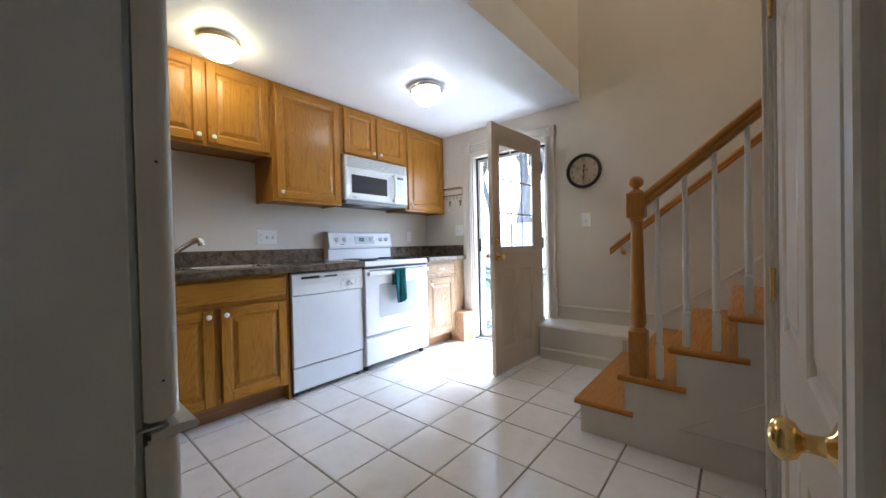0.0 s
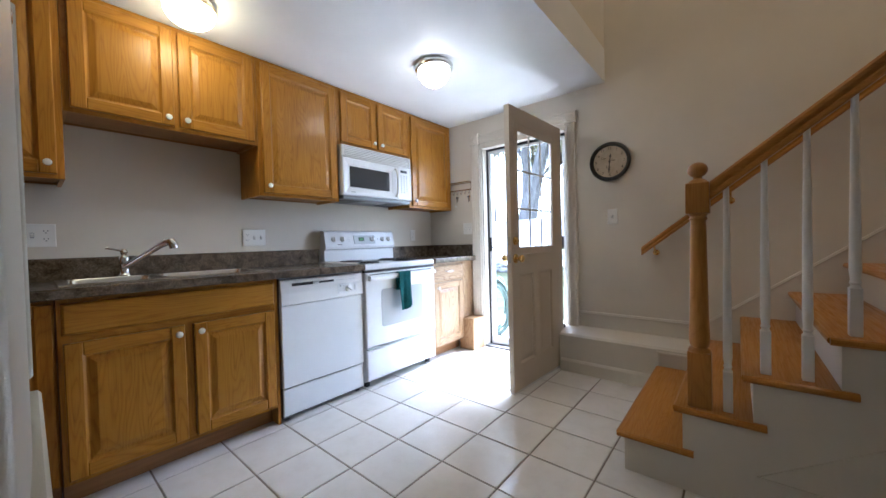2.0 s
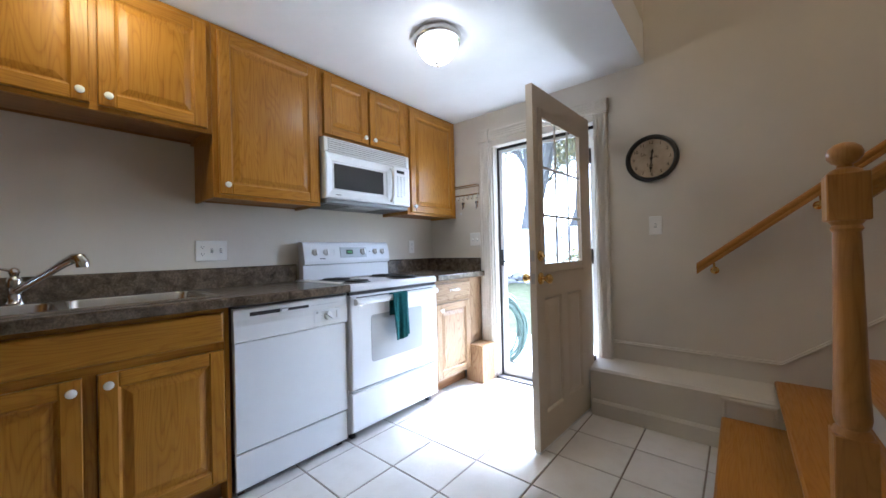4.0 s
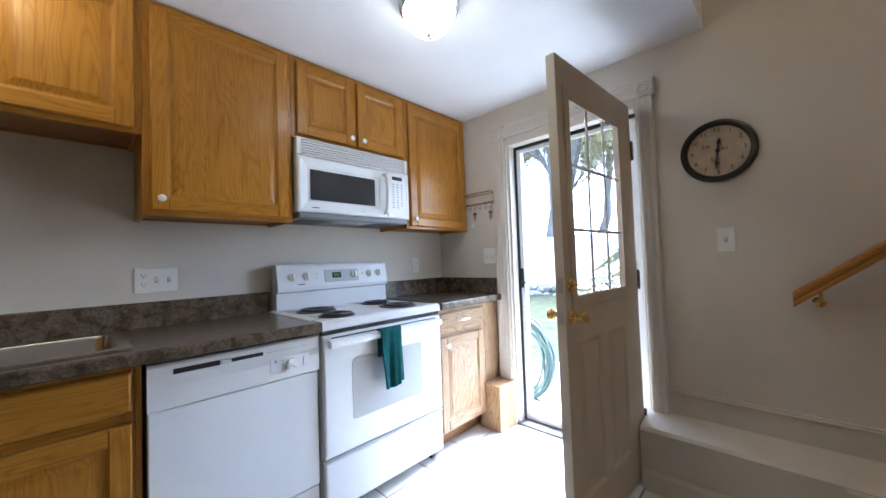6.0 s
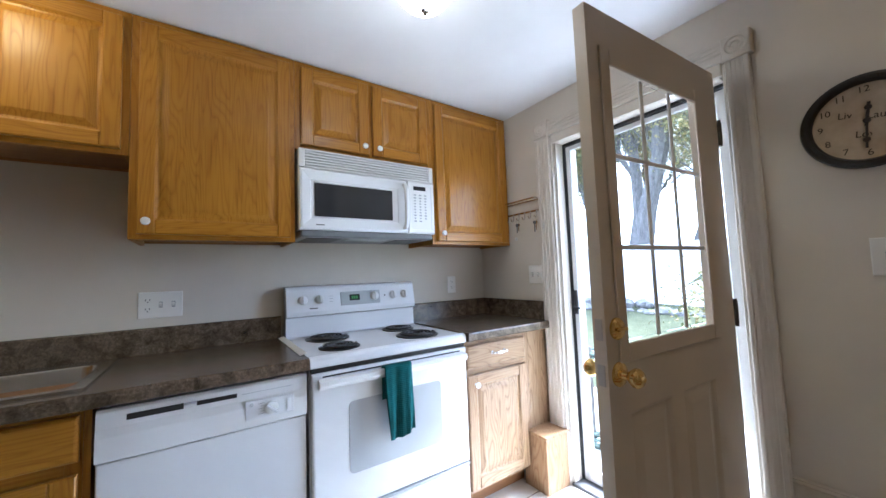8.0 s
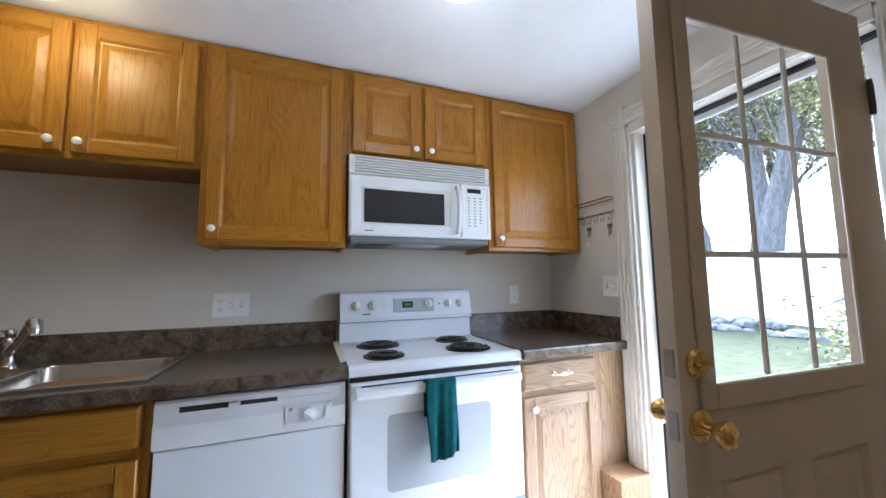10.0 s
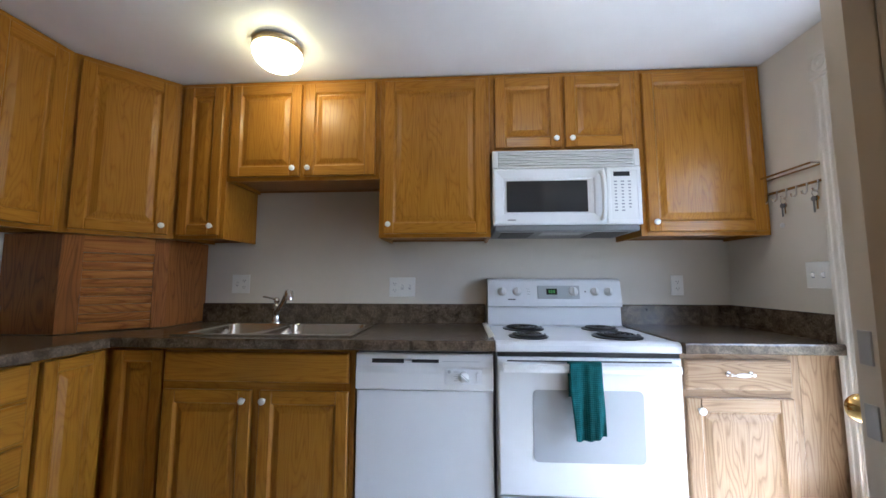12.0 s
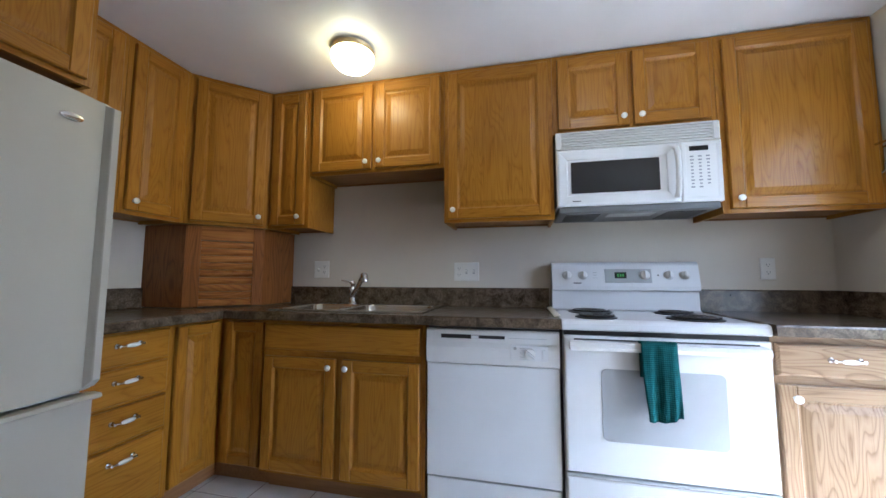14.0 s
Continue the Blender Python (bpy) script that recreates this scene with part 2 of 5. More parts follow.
def tube(bm, pts, r, seg=10, closed=False):
    """A round bar along a line of points; r is one radius or one for each point."""
    pts = [Vector(p) for p in pts]
    rs = r if isinstance(r, (list, tuple)) else [r] * len(pts)
    rings, up = [], Vector((0, 0, 1))
    for i, p in enumerate(pts):
        d = (pts[min(i + 1, len(pts) - 1)] - pts[max(i - 1, 0)]).normalized()
        if abs(d.dot(up)) > 0.95:
            up = Vector((1, 0, 0)) if abs(d.x) < 0.9 else Vector((0, 1, 0))
        a = d.cross(up).normalized()
        b = d.cross(a).normalized()
        up = -b
        rings.append([bm.verts.new(p + rs[i] * (math.cos(t) * a + math.sin(t) * b)) for t in [2 * math.pi * k / seg for k in range(seg)]])
    for a, b in zip(rings, rings[1:]):
        for i in range(seg):
            j = (i + 1) % seg
            bm.faces.new((a[i], a[j], b[j], b[i]))
    bm.faces.new(rings[0][::-1])
    bm.faces.new(rings[-1])
    return bm


def prism(bm, outline, axis, a, b):
    """An outline in the two other axes, drawn out from a to b along the axis."""
    def at(p, q, s):
        return {"x": (s, p, q), "y": (p, s, q), "z": (p, q, s)}[axis]
    lo = [bm.verts.new(at(p, q, a)) for p, q in outline]
    hi = [bm.verts.new(at(p, q, b)) for p, q in outline]
    n = len(outline)
    bm.faces.new(lo[::-1])
    bm.faces.new(hi)
    for i in range(n):
        j = (i + 1) % n
        bm.faces.new((lo[i], lo[j], hi[j], hi[i]))
    return bm


def part(name, bm, mat, parent=None, label="", smooth=False, at=None, soft=0.0):
    """Links a bmesh as one mesh object, under its thing when one is given."""
    bmesh.ops.recalc_face_normals(bm, faces=bm.faces)
    me = bpy.data.meshes.new(name)
    bm.to_mesh(me)
    bm.free()
    me.materials.append(mat)
    ob = new(name, me)
    if smooth:
        me.shade_smooth()
        me.set_sharp_from_angle(angle=radians(38))
    if at is not None:
        ob.matrix_basis = at
    if parent is not None:
        ob.parent = parent
    if label:
        ob["label"] = label
    return ob


def thing(name, m, label, category, group="", kind=""):
    ob = new(name)
    ob.empty_display_size = 0.1
    ob.matrix_basis = m
    return tagged(ob, label, category, group, kind)


def structure(name, bm, mat, label, category):
    return tagged(part(name, bm, mat), label, category, kind="structure")


def B():
    return bmesh.new()


def one(*a, **k):
    return box(B(), *a, **k)


def text_mesh(name, words, size, mat, parent, m, label="", extrude=0.0004):
    cu = bpy.data.curves.new(name, "FONT")
    cu.body, cu.size, cu.align_x, cu.align_y, cu.extrude = words, size, "CENTER", "CENTER", extrude
    tmp = bpy.data.objects.new(name, cu)
    me = bpy.data.meshes.new_from_object(tmp)
    bpy.data.objects.remove(tmp)
    me.materials.append(mat)
    ob = new(name, me)
    ob.matrix_basis, ob.parent = m, parent
    if label:
        ob["label"] = label
    return ob


# local frames: x along the front, -y outwards, z up
def west(x, y):
    return pose(x, y, 0, 0, 0, 90)


def south(x, y):
    return pose(x, y, 0, 0, 0, 180)


def north(x, y):
    return pose(x, y, 0)


def east(x, y):
    return pose(x, y, 0, 0, 0, -90)

# ---- the plan ----
WN, WS, WE = 0.08, -3.66, 3.02          # inner faces of the north, south and east walls; the west one is x = 0
CEIL = 2.29
WELL_X, WELL_Y = 1.88, -1.60            # edges of the stairwell in the ceiling
TOP = 4.75
T = 0.14
DOOR_X0, DOOR_X1, DOOR_H = 0.706, 1.555, 2.005
OUT = WN + 0.20

# ---- structure ----
structure("wall_west", one(-T, 0, WS - T, OUT, -0.1, TOP), wall_mat, "greige painted plaster wall behind the kitchen cabinets", "wall")
bm = B()
box(bm, 0, DOOR_X0, WN, OUT, -0.1, TOP)
box(bm, DOOR_X1, 5.0, WN, OUT, -0.1, TOP)
box(bm, DOOR_X0, DOOR_X1, WN, OUT, DOOR_H, TOP)
structure("wall_north", bm, wall_mat, "greige painted plaster wall round the back door and stairs", "wall")
structure("wall_south", one(0, WE + 2 * T + 0.5, WS - T, WS, -0.1, TOP), wall_mat, "greige painted plaster wall behind the refrigerator", "wall")
ED0, ED1, EDH = -2.660, -1.752, 1.98     # the inner door's opening in the east wall
bm = B()
box(bm, WE, WE + T, WS, ED0, -0.1, CEIL)
box(bm, WE, WE + T, ED1, -1.62, -0.1, CEIL)
box(bm, WE, WE + T, ED0, ED1, EDH, CEIL)
structure("wall_east", bm, wall_mat, "greige painted plaster wall with a panelled inner door", "wall")
structure("wall_hall", one(WE + T, 5.0, -1.62 - T, -1.62, -0.1, TOP), wall_mat, "greige painted plaster wall beside the stairs", "wall")
structure("wall_far_east", one(5.0, 5.0 + T, -1.62 - T, OUT, -0.1, TOP), wall_mat, "greige painted plaster wall at the head of the stairs", "wall")
structure("wall_closet", one(WE + T + 0.5, WE + 2 * T + 0.5, WS, -1.62 - T, -0.1, CEIL), wall_mat, "plain wall closing the room behind the inner door", "wall")
bm = B()
box(bm, 0, WELL_X, WS, WN, CEIL, CEIL + 0.26)
box(bm, WELL_X, WE + 2 * T + 0.5, WS, WELL_Y - T, CEIL, CEIL + 0.26)
box(bm, WELL_X, WE + T, WELL_Y - T, WELL_Y, CEIL, CEIL + 0.26)
structure("ceiling", bm, ceiling_mat, "white painted kitchen ceiling with a stairwell opening", "ceiling")
bm = B()
box(bm, WELL_X - T, WELL_X, WELL_Y - T, WN, CEIL + 0.26, TOP)
box(bm, WELL_X, 5.0, WELL_Y - T, WELL_Y, CEIL + 0.26, TOP)
structure("wall_stairwell", bm, wall_mat, "greige painted wall above the stairwell opening", "wall")
structure("ceiling_upper", one(WELL_X - T, 5.0 + T, WELL_Y - T, OUT, TOP, TOP + 0.1), ceiling_mat, "white ceiling high above the stairs", "ceiling")
structure("roof", one(-T, 5.0 + T, WS - T, OUT, TOP + 0.1, TOP + 0.25), trim_mat, "plain roof slab over the house", "roof")
structure("floor", one(-T, 5.0, WS - T, OUT, -0.12, -0.004), grout, "grey-brown grout bed under the ceramic floor tiles", "floor")


# ---- wall ledge, casings, mouldings ----
bm = B()
prism(bm, [(WN, 0.0), (-0.105, 0.0), (-0.105, 0.285), (-0.09, 0.300), (WN, 0.335)], "x", 1.549, 2.60)
ledge = structure("foundation_ledge", bm, trim_mat, "cream painted ledge along the foot of the wall", "ledge")
bm = B()
prism(bm, [(-0.105, 0.0), (-0.125, 0.0), (-0.125, 0.085), (-0.114, 0.10), (-0.105, 0.10)], "x", 1.564, 2.272)
part("base_board", bm, trim_mat, ledge)
bm = B()
stepped(bm, 2.235, 2.462, 0.125, 0.275, [(0.0, -0.111), (0.006, -0.115), (0.014, -0.115), (0.018, -0.108)], back=-0.104)
part("vent_panel", bm, trim_mat, ledge)

CAS = 0.028


def rosette(x, z, s, parent):
    bm = stepped(B(), x, x + s, z, z + s, [(0, WN - CAS - 0.006), (0.004, WN - CAS - 0.010)], back=WN + 0.002)
    lathe(bm, [(0.042, 0.0), (0.042, 0.004), (0.034, 0.006), (0.030, 0.002), (0.024, 0.002), (0.021, 0.006), (0.015, 0.006), (0.012, 0.002), (0.008, 0.004), (0, 0.005)],
          Matrix.Translation((x + s / 2, WN - CAS - 0.009, z + s / 2)) @ pose(0, 0, 0, 90), 28)
    part("corner_block", bm, trim_mat, parent, smooth=True)


def fluted(x0, x1, z0, z1, upright, parent):
    """A flat casing with three shallow reeds along it."""
    a, b = (x0, x1) if upright else (z0, z1)
    n = b - a
    prof = [(0.0, WN + 0.002), (0.0, WN - CAS + 0.004), (0.005, WN - CAS), (0.014, WN - CAS)]
    for k in range(3):
        c = 0.026 + k * (n - 0.052) / 2
        prof += [(c - 0.008, WN - CAS), (c - 0.004, WN - CAS + 0.003), (c + 0.004, WN - CAS + 0.003), (c + 0.008, WN - CAS)]
    prof += [(n - 0.005, WN - CAS), (n, WN - CAS + 0.004), (n, WN + 0.002)]
    bm = B()
    if upright:
        prism(bm, [(x0 + u, y) for u, y in prof], "z", z0, z1)
    else:
        prism(bm, [(y, z0 + u) for u, y in prof], "x", x0, x1)
    part("casing", bm, trim_mat, parent)


casing = thing("door_casing", Matrix(), "off-white fluted door casing with carved corner blocks", "door casing", kind="structure")
fluted(0.588, 0.690, 0.312, 2.038, True, casing)
fluted(1.570, 1.648, 0.330, 2.030, True, casing)
fluted(0.6915, 1.5645, 2.040, 2.128, False, casing)
rosette(0.586, 2.0385, 0.105, casing)
rosette(1.5650, 2.0305, 0.094, casing)
for name, dims in (("stop", (0.691, DOOR_X0 - 0.001, WN - 0.018, WN - 0.001, 0, DOOR_H + 0.02)), ("jamb", (DOOR_X0 + 0.0005, DOOR_X0 + 0.016, WN + 0.002, OUT, 0.0, DOOR_H)),
                   ("jamb", (DOOR_X1 - 0.012, DOOR_X1 - 0.001, WN + 0.045, OUT, 0.0, DOOR_H)), ("stop", (DOOR_X1 + 0.003, 1.569, WN - 0.016, WN - 0.002, 0.33, DOOR_H + 0.02)),
                   ("head_jamb", (DOOR_X0 + 0.016, DOOR_X1 - 0.012, WN + 0.003, OUT, DOOR_H - 0.018, DOOR_H - 0.001)), ("head_stop", (DOOR_X0, DOOR_X1 + 0.002, WN - 0.016, WN - 0.001, DOOR_H - 0.018, 2.040))):
    part(name, one(*dims, 0.002), trim_mat, casing)
part("threshold", one(DOOR_X0 + 0.002, DOOR_X1 - 0.002, WN - 0.01, OUT + 0.06, -0.003, 0.018, 0.006, 2), dark_grey, casing, "worn dark metal door threshold")

mould = thing("wall_moulding", Matrix(), "cream painted bead moulding above the ledge and stairs", "moulding", kind="structure")
SLOPE = 0.178 / 0.2235
bead = [(WN, -0.011), (WN - 0.008, -0.011), (WN - 0.012, -0.004), (WN - 0.008, 0.004), (WN - 0.010, 0.009), (WN, 0.012)]
bm = B()
prism(bm, [(y, 0.452 + z) for y, z in bead], "x", 1.640, 2.488)
part("level_bead", bm, trim_mat, mould)
bm = B()
lo = [bm.verts.new((2.488, y, 0.452 + z)) for y, z in bead]
hi = [bm.verts.new((4.6, y, 0.452 + z + (4.6 - 2.488) * SLOPE)) for y, z in bead]
bm.faces.new(lo), bm.faces.new(hi[::-1])
for i in range(6):
    bm.faces.new((lo[i], lo[(i + 1) % 6], hi[(i + 1) % 6], hi[i]))
part("sloping_bead", bm, trim_mat, mould)


# ---- inner door in the east wall ----
idoor = thing("door_1", east(WE, ED1), "closed white six-panel inner door with brass knob", "door", kind="structure")
W1 = ED1 - ED0


def panelled(bm, x0, x1, z0, z1, face, panels, thick):
    """A door leaf, its front at y = face: sunk panels with bevelled fields."""
    xs = sorted({x0, x1, *[p[0] for p in panels], *[p[1] for p in panels]})
    zs = sorted({z0, z1, *[p[2] for p in panels], *[p[3] for p in panels]})
    for xa, xb in zip(xs, xs[1:]):
        for za, zb in zip(zs, zs[1:]):
            cx, cz = (xa + xb) / 2, (za + zb) / 2
            if not any(p[0] < cx < p[1] and p[2] < cz < p[3] for p in panels):
                bm.faces.new([bm.verts.new(v) for v in ((xa, face, za), (xb, face, za), (xb, face, zb), (xa, face, zb))])
    for p in panels:
        stepped(bm, *p, [(0, face), (0.006, face + 0.004), (0.012, face + 0.011), (0.020, face + 0.011), (0.052, face + 0.003)])
    bmesh.ops.remove_doubles(bm, verts=bm.verts, dist=0.0002)
    box(bm, x0, x1, face + 0.0115, face + thick, z0, z1)
    for (xa, xb, za, zb) in ((x0, x1, z0, z0), (x0, x1, z1, z1)):
        bm.faces.new([bm.verts.new(v) for v in ((xa, face, za), (xb, face, za), (xb, face + 0.0115, za), (xa, face + 0.0115, za))])
    for x in (x0, x1):
        bm.faces.new([bm.verts.new(v) for v in ((x, face, z0), (x, face, z1), (x, face + 0.0115, z1), (x, face + 0.0115, z0))])


bm = B()
sp = [(a * W1 / 0.7, b * W1 / 0.7, c, d) for a, b, c, d in ((0.085, 0.315, 0.16, 0.62), (0.385, 0.615, 0.16, 0.62), (0.085, 0.315, 0.80, 1.60), (0.385, 0.615, 0.80, 1.60), (0.085, 0.315, 1.69, 1.89), (0.385, 0.615, 1.69, 1.89))]
panelled(bm, 0.004, W1 - 0.004, 0.012, EDH - 0.006, 0.006, sp, 0.036)
leaf = part("leaf", bm, door_mat, idoor)
KX = W1 - 0.105
bm = lathe(B(), [(0.0, 0.0), (0.034, 0.0), (0.034, 0.003), (0.029, 0.007), (0.016, 0.012), (0.0105, 0.018), (0.0095, 0.032), (0.012, 0.036), (0.019, 0.040), (0.0235, 0.047), (0.0235, 0.053), (0.018, 0.060), (0.009, 0.0635), (0, 0.064)],
           Matrix.Translation((KX, 0.006, 0.817)) @ pose(0, 0, 0, 90), 28)
part("door_knob", bm, brass, idoor, "worn polished brass knob", smooth=True)
part("back_plate", stepped(B(), KX - 0.022, KX + 0.022, 0.735, 0.86, [(0, 0.004), (0.003, 0.002)], back=0.0065), brass, idoor)
for hz in (0.24, 0.910, 1.70):
    bm = one(-0.016, -0.001, -0.004, 0.002, hz - 0.045, hz + 0.045)
    tube(bm, [(0.0, -0.006, hz - 0.046), (0.0, -0.006, hz + 0.046)], 0.006, 10)
    part("hinge", bm, brass, idoor)
bm = B()
for xa, xb, za, zb in ((-0.105, -0.017, 0, EDH + 0.105), (W1 + 0.012, W1 + 0.10, 0, EDH + 0.105)):
    for k, (u0, u1, d) in enumerate(((0, 1, 0.014), (0.08, 0.34, 0.021), (0.42, 0.68, 0.021), (0.76, 0.97, 0.024))):
        box(bm, xa + (xb - xa) * u0, xa + (xb - xa) * u1, -d, 0.001, za, zb, 0.003)
box(bm, -0.017, W1 + 0.012, -0.018, 0.001, EDH + 0.014, EDH + 0.105, 0.003)
part("casing", bm, trim_mat, idoor)
bm = B()
box(bm, -0.016, 0.002, 0.003, T, 0, EDH)
box(bm, W1 - 0.002, W1 + 0.012, -0.012, T, 0, EDH)
box(bm, 0.002, W1 - 0.002, 0.003, T, EDH - 0.003, EDH + 0.013)
part("jamb", bm, trim_mat, idoor)

# ---- back door, standing open ----
def stepped_bar(x0, x1, z0, z1):
    """A thin bar of the window's frame, just proud of the leaf."""
    return one(x0, x1, 0.0005, 0.007, z0, z1, 0.003)



HX, HY, ang = 1.5425, 0.008, -93.0
door = thing("door_2", pose(HX, HY, 0, 0, 0, ang), "open cream back door with nine-pane window and brass locks", "door", kind="structure")
# local: x from hinge to free edge, the leaf behind its face at y = 0
DW, DH0, DH1, DT = 0.790, 0.022, 1.985, 0.038
LX0, LX1, LZ0, LZ1 = 0.172, 0.708, 1.006, 1.832
bm = B()
# the light sits in a wider cut-out, behind a thin raised frame
HX0, HX1, HZ0, HZ1 = LX0 - 0.034, LX1 + 0.026, LZ0 - 0.034, LZ1 + 0.034
for x0, x1, z0, z1 in ((0, HX0, DH0, DH1), (HX1, DW, DH0, DH1), (HX0, HX1, HZ1, DH1), (HX0, HX1, DH0, HZ0)):
    if z0 == DH0 and z1 == HZ0:
        sub = [(0.034, 0.250, 0.20, 0.83), (0.322, 0.538, 0.20, 0.83)]
        tmp = B()
        panelled(tmp, 0, HX1 - HX0, z0, z1, 0, sub, DT)
        me = bpy.data.meshes.new("tmp")
        tmp.to_mesh(me)
        tmp.free()
        me.transform(Matrix.Translation((HX1, 0, 0)) @ Matrix.Rotation(math.pi, 4, "Z"))
        bm.from_mesh(me)
        bpy.data.meshes.remove(me)
    else:
        box(bm, x0, x1, -DT, 0, z0, z1)
leaf = part("leaf", bm, door_mat, door)
frame_part = None
for x0, x1, z0, z1 in ((HX0 - 0.006, LX0 + 0.012, HZ0 - 0.006, HZ1 + 0.006), (LX1 - 0.012, HX1 + 0.006, HZ0 - 0.006, HZ1 + 0.006), (LX0 + 0.012, LX1 - 0.012, LZ1 - 0.012, HZ1 + 0.006), (LX0 + 0.012, LX1 - 0.012, HZ0 - 0.006, LZ0 + 0.012)):
    bead_part = part("window_bead", stepped_bar(x0, x1, z0, z1), door_mat, door)
    frame_part = frame_part or bead_part
pw, ph = (LX1 - LX0 - 0.024) / 3, (LZ1 - LZ0 - 0.024) / 3
for k in (1, 2):
    x = LX0 + 0.012 + k * pw
    part("muntin", one(x - 0.0078, x + 0.0078, -0.0085, 0.0003, LZ0  + 0.012, LZ1 - 0.012, 0.004), white_wood, frame_part)
    z = LZ0 + 0.012 + k * ph
    part("muntin", one(LX0 + 0.012, LX1 - 0.012, -0.008, 0.0002, z - 0.0072, z + 0.0072, 0.003), white_wood, frame_part)
for i in range(3):
    for k in range(3):
        x, z = LX0 + 0.012 + i * pw, LZ0 + 0.012 + k * ph
        p = part("pane", one(x + 0.006, x + pw - 0.006, -0.0055, -0.0030, z + 0.006, z + ph - 0.006), glass, door)
        p.visible_shadow = False


def knob_set(parent, x, z, y, out, name, prof, label):
    bm = lathe(B(), prof, Matrix.Translation((x, y, z)) @ pose(0, 0, 0, -90 if out > 0 else 90), 26)
    return part(name, bm, brass, parent, label, smooth=True)


KNOB = [(0.0, 0.0), (0.033, 0.0), (0.033, 0.004), (0.026, 0.010), (0.013, 0.014), (0.011, 0.026), (0.018, 0.034), (0.0255, 0.044), (0.0255, 0.054), (0.019, 0.062), (0.008, 0.065), (0.006, 0.070), (0, 0.071)]
knob_set(door, 0.742, 0.940, 0.0, 1, "door_knob", KNOB, "polished brass door knob")
knob_set(door, 0.742, 0.940, -DT, -1, "door_knob", KNOB, "polished brass door knob")
bolt = [(0.0, 0.0), (0.030, 0.0), (0.030, 0.006), (0.024, 0.012), (0.014, 0.013), (0.012, 0.014), (0, 0.0142)]
dead = knob_set(door, 0.742, 1.062, 0.0, 1, "deadbolt", bolt, "brass deadbolt with thumb turn")
part("thumb_turn", one(0.722, 0.762, 0.012, 0.024, 1.057, 1.067, 0.003), brass, dead)
knob_set(door, 0.742, 1.062, -DT, -1, "deadbolt", bolt, "brass deadbolt")
for z, h in ((0.940, 0.028), (1.062, 0.029)):
    part("latch_plate", one(DW - 0.001, DW + 0.0025, -0.030, -0.008, z - h, z + h, 0.001), dull_steel, door, "dull steel latch plate")
for hz in (0.30, 1.04, 1.74):
    bm = one(-0.004, -0.0005, -0.032, -0.002, hz - 0.05, hz + 0.05)
    box(bm, -0.016, -0.006, 0.006, 0.009, hz - 0.042, hz + 0.042)
    tube(bm, [(-0.006, 0.004, hz - 0.052), (-0.006, 0.004, hz + 0.052)], 0.007, 10)
    part("hinge", bm, bronze, door, "dark tarnished hinge")
part("door_sweep", one(0.004, DW - 0.004, -DT + 0.004, -0.004, 0.006, DH0, 0.002), white_plastic, door)

# storm door, in the outer side of the opening
storm = thing("storm_door", Matrix(), "white-framed full glass storm door with dark weatherstrip", "storm door", kind="structure")
SD = WN + 0.095
sx0, sx1 = DOOR_X0 + 0.017, DOOR_X1 - 0.016
for a in ((sx0 + 0.012, sx0 + 0.045, 0.02, 1.968), (sx1 - 0.04, sx1, 0.02, 1.968), (sx0 + 0.045, sx1 - 0.04, 1.94, 1.968), (sx0 + 0.045, sx1 - 0.04, 0.02, 0.09)):
    part("frame_bar", one(a[0], a[1], SD - 0.022, SD - 0.002, a[2], a[3], 0.004), white_enamel, storm)
bm = B()
box(bm, sx0 - 0.001, sx0 + 0.011, SD - 0.030, SD - 0.004, 0.0185, 1.986)
box(bm, sx0 + 0.011, sx1, SD - 0.036, SD - 0.004, 1.970, 1.986)
part("weatherstrip", bm, black, storm, "black rubber weatherstrip")
p = part("pane", one(sx0 + 0.045, sx1 - 0.04, SD - 0.016, SD - 0.013, 0.09, 1.94), glass, storm)
p.visible_shadow = False
bm = one(sx0 + 0.016, sx0 + 0.040, SD - 0.030, SD - 0.0215, 0.96, 1.10, 0.004)
tube(bm, [(sx0 + 0.028, SD - 0.028, 1.0), (sx0 + 0.028, SD - 0.056, 1.0), (sx0 + 0.075, SD - 0.060, 1.0)], 0.006, 8)
part("latch_handle", bm, black, storm, "black storm door latch")

# wooden box beside the door
box_ob = thing("casing_plinth", Matrix(), "raw pine plinth box under the door casing", "plinth", kind="")
bm = one(0.532, 0.700, -0.118, WN - 0.002, 0.0, 0.292, 0.002)
part("box", bm, pine, box_ob)
part("top_board", one(0.524, 0.706, -0.124, WN - 0.001, 0.2925, 0.311, 0.003), pine, box_ob)

# ---- cabinets ----


def knob(parent, x, z, y):
    bm = lathe(B(), [(0.006, 0.0), (0.006, 0.009), (0.008, 0.012), (0.0137, 0.0155), (0.0155, 0.020), (0.0146, 0.0245), (0.0097, 0.0275), (0, 0.0285)], Matrix.Translation((x, y, z)) @ pose(0, 0, 0, 90), 18)
    return part("knob", bm, ceramic, parent, "white porcelain knob", smooth=True)


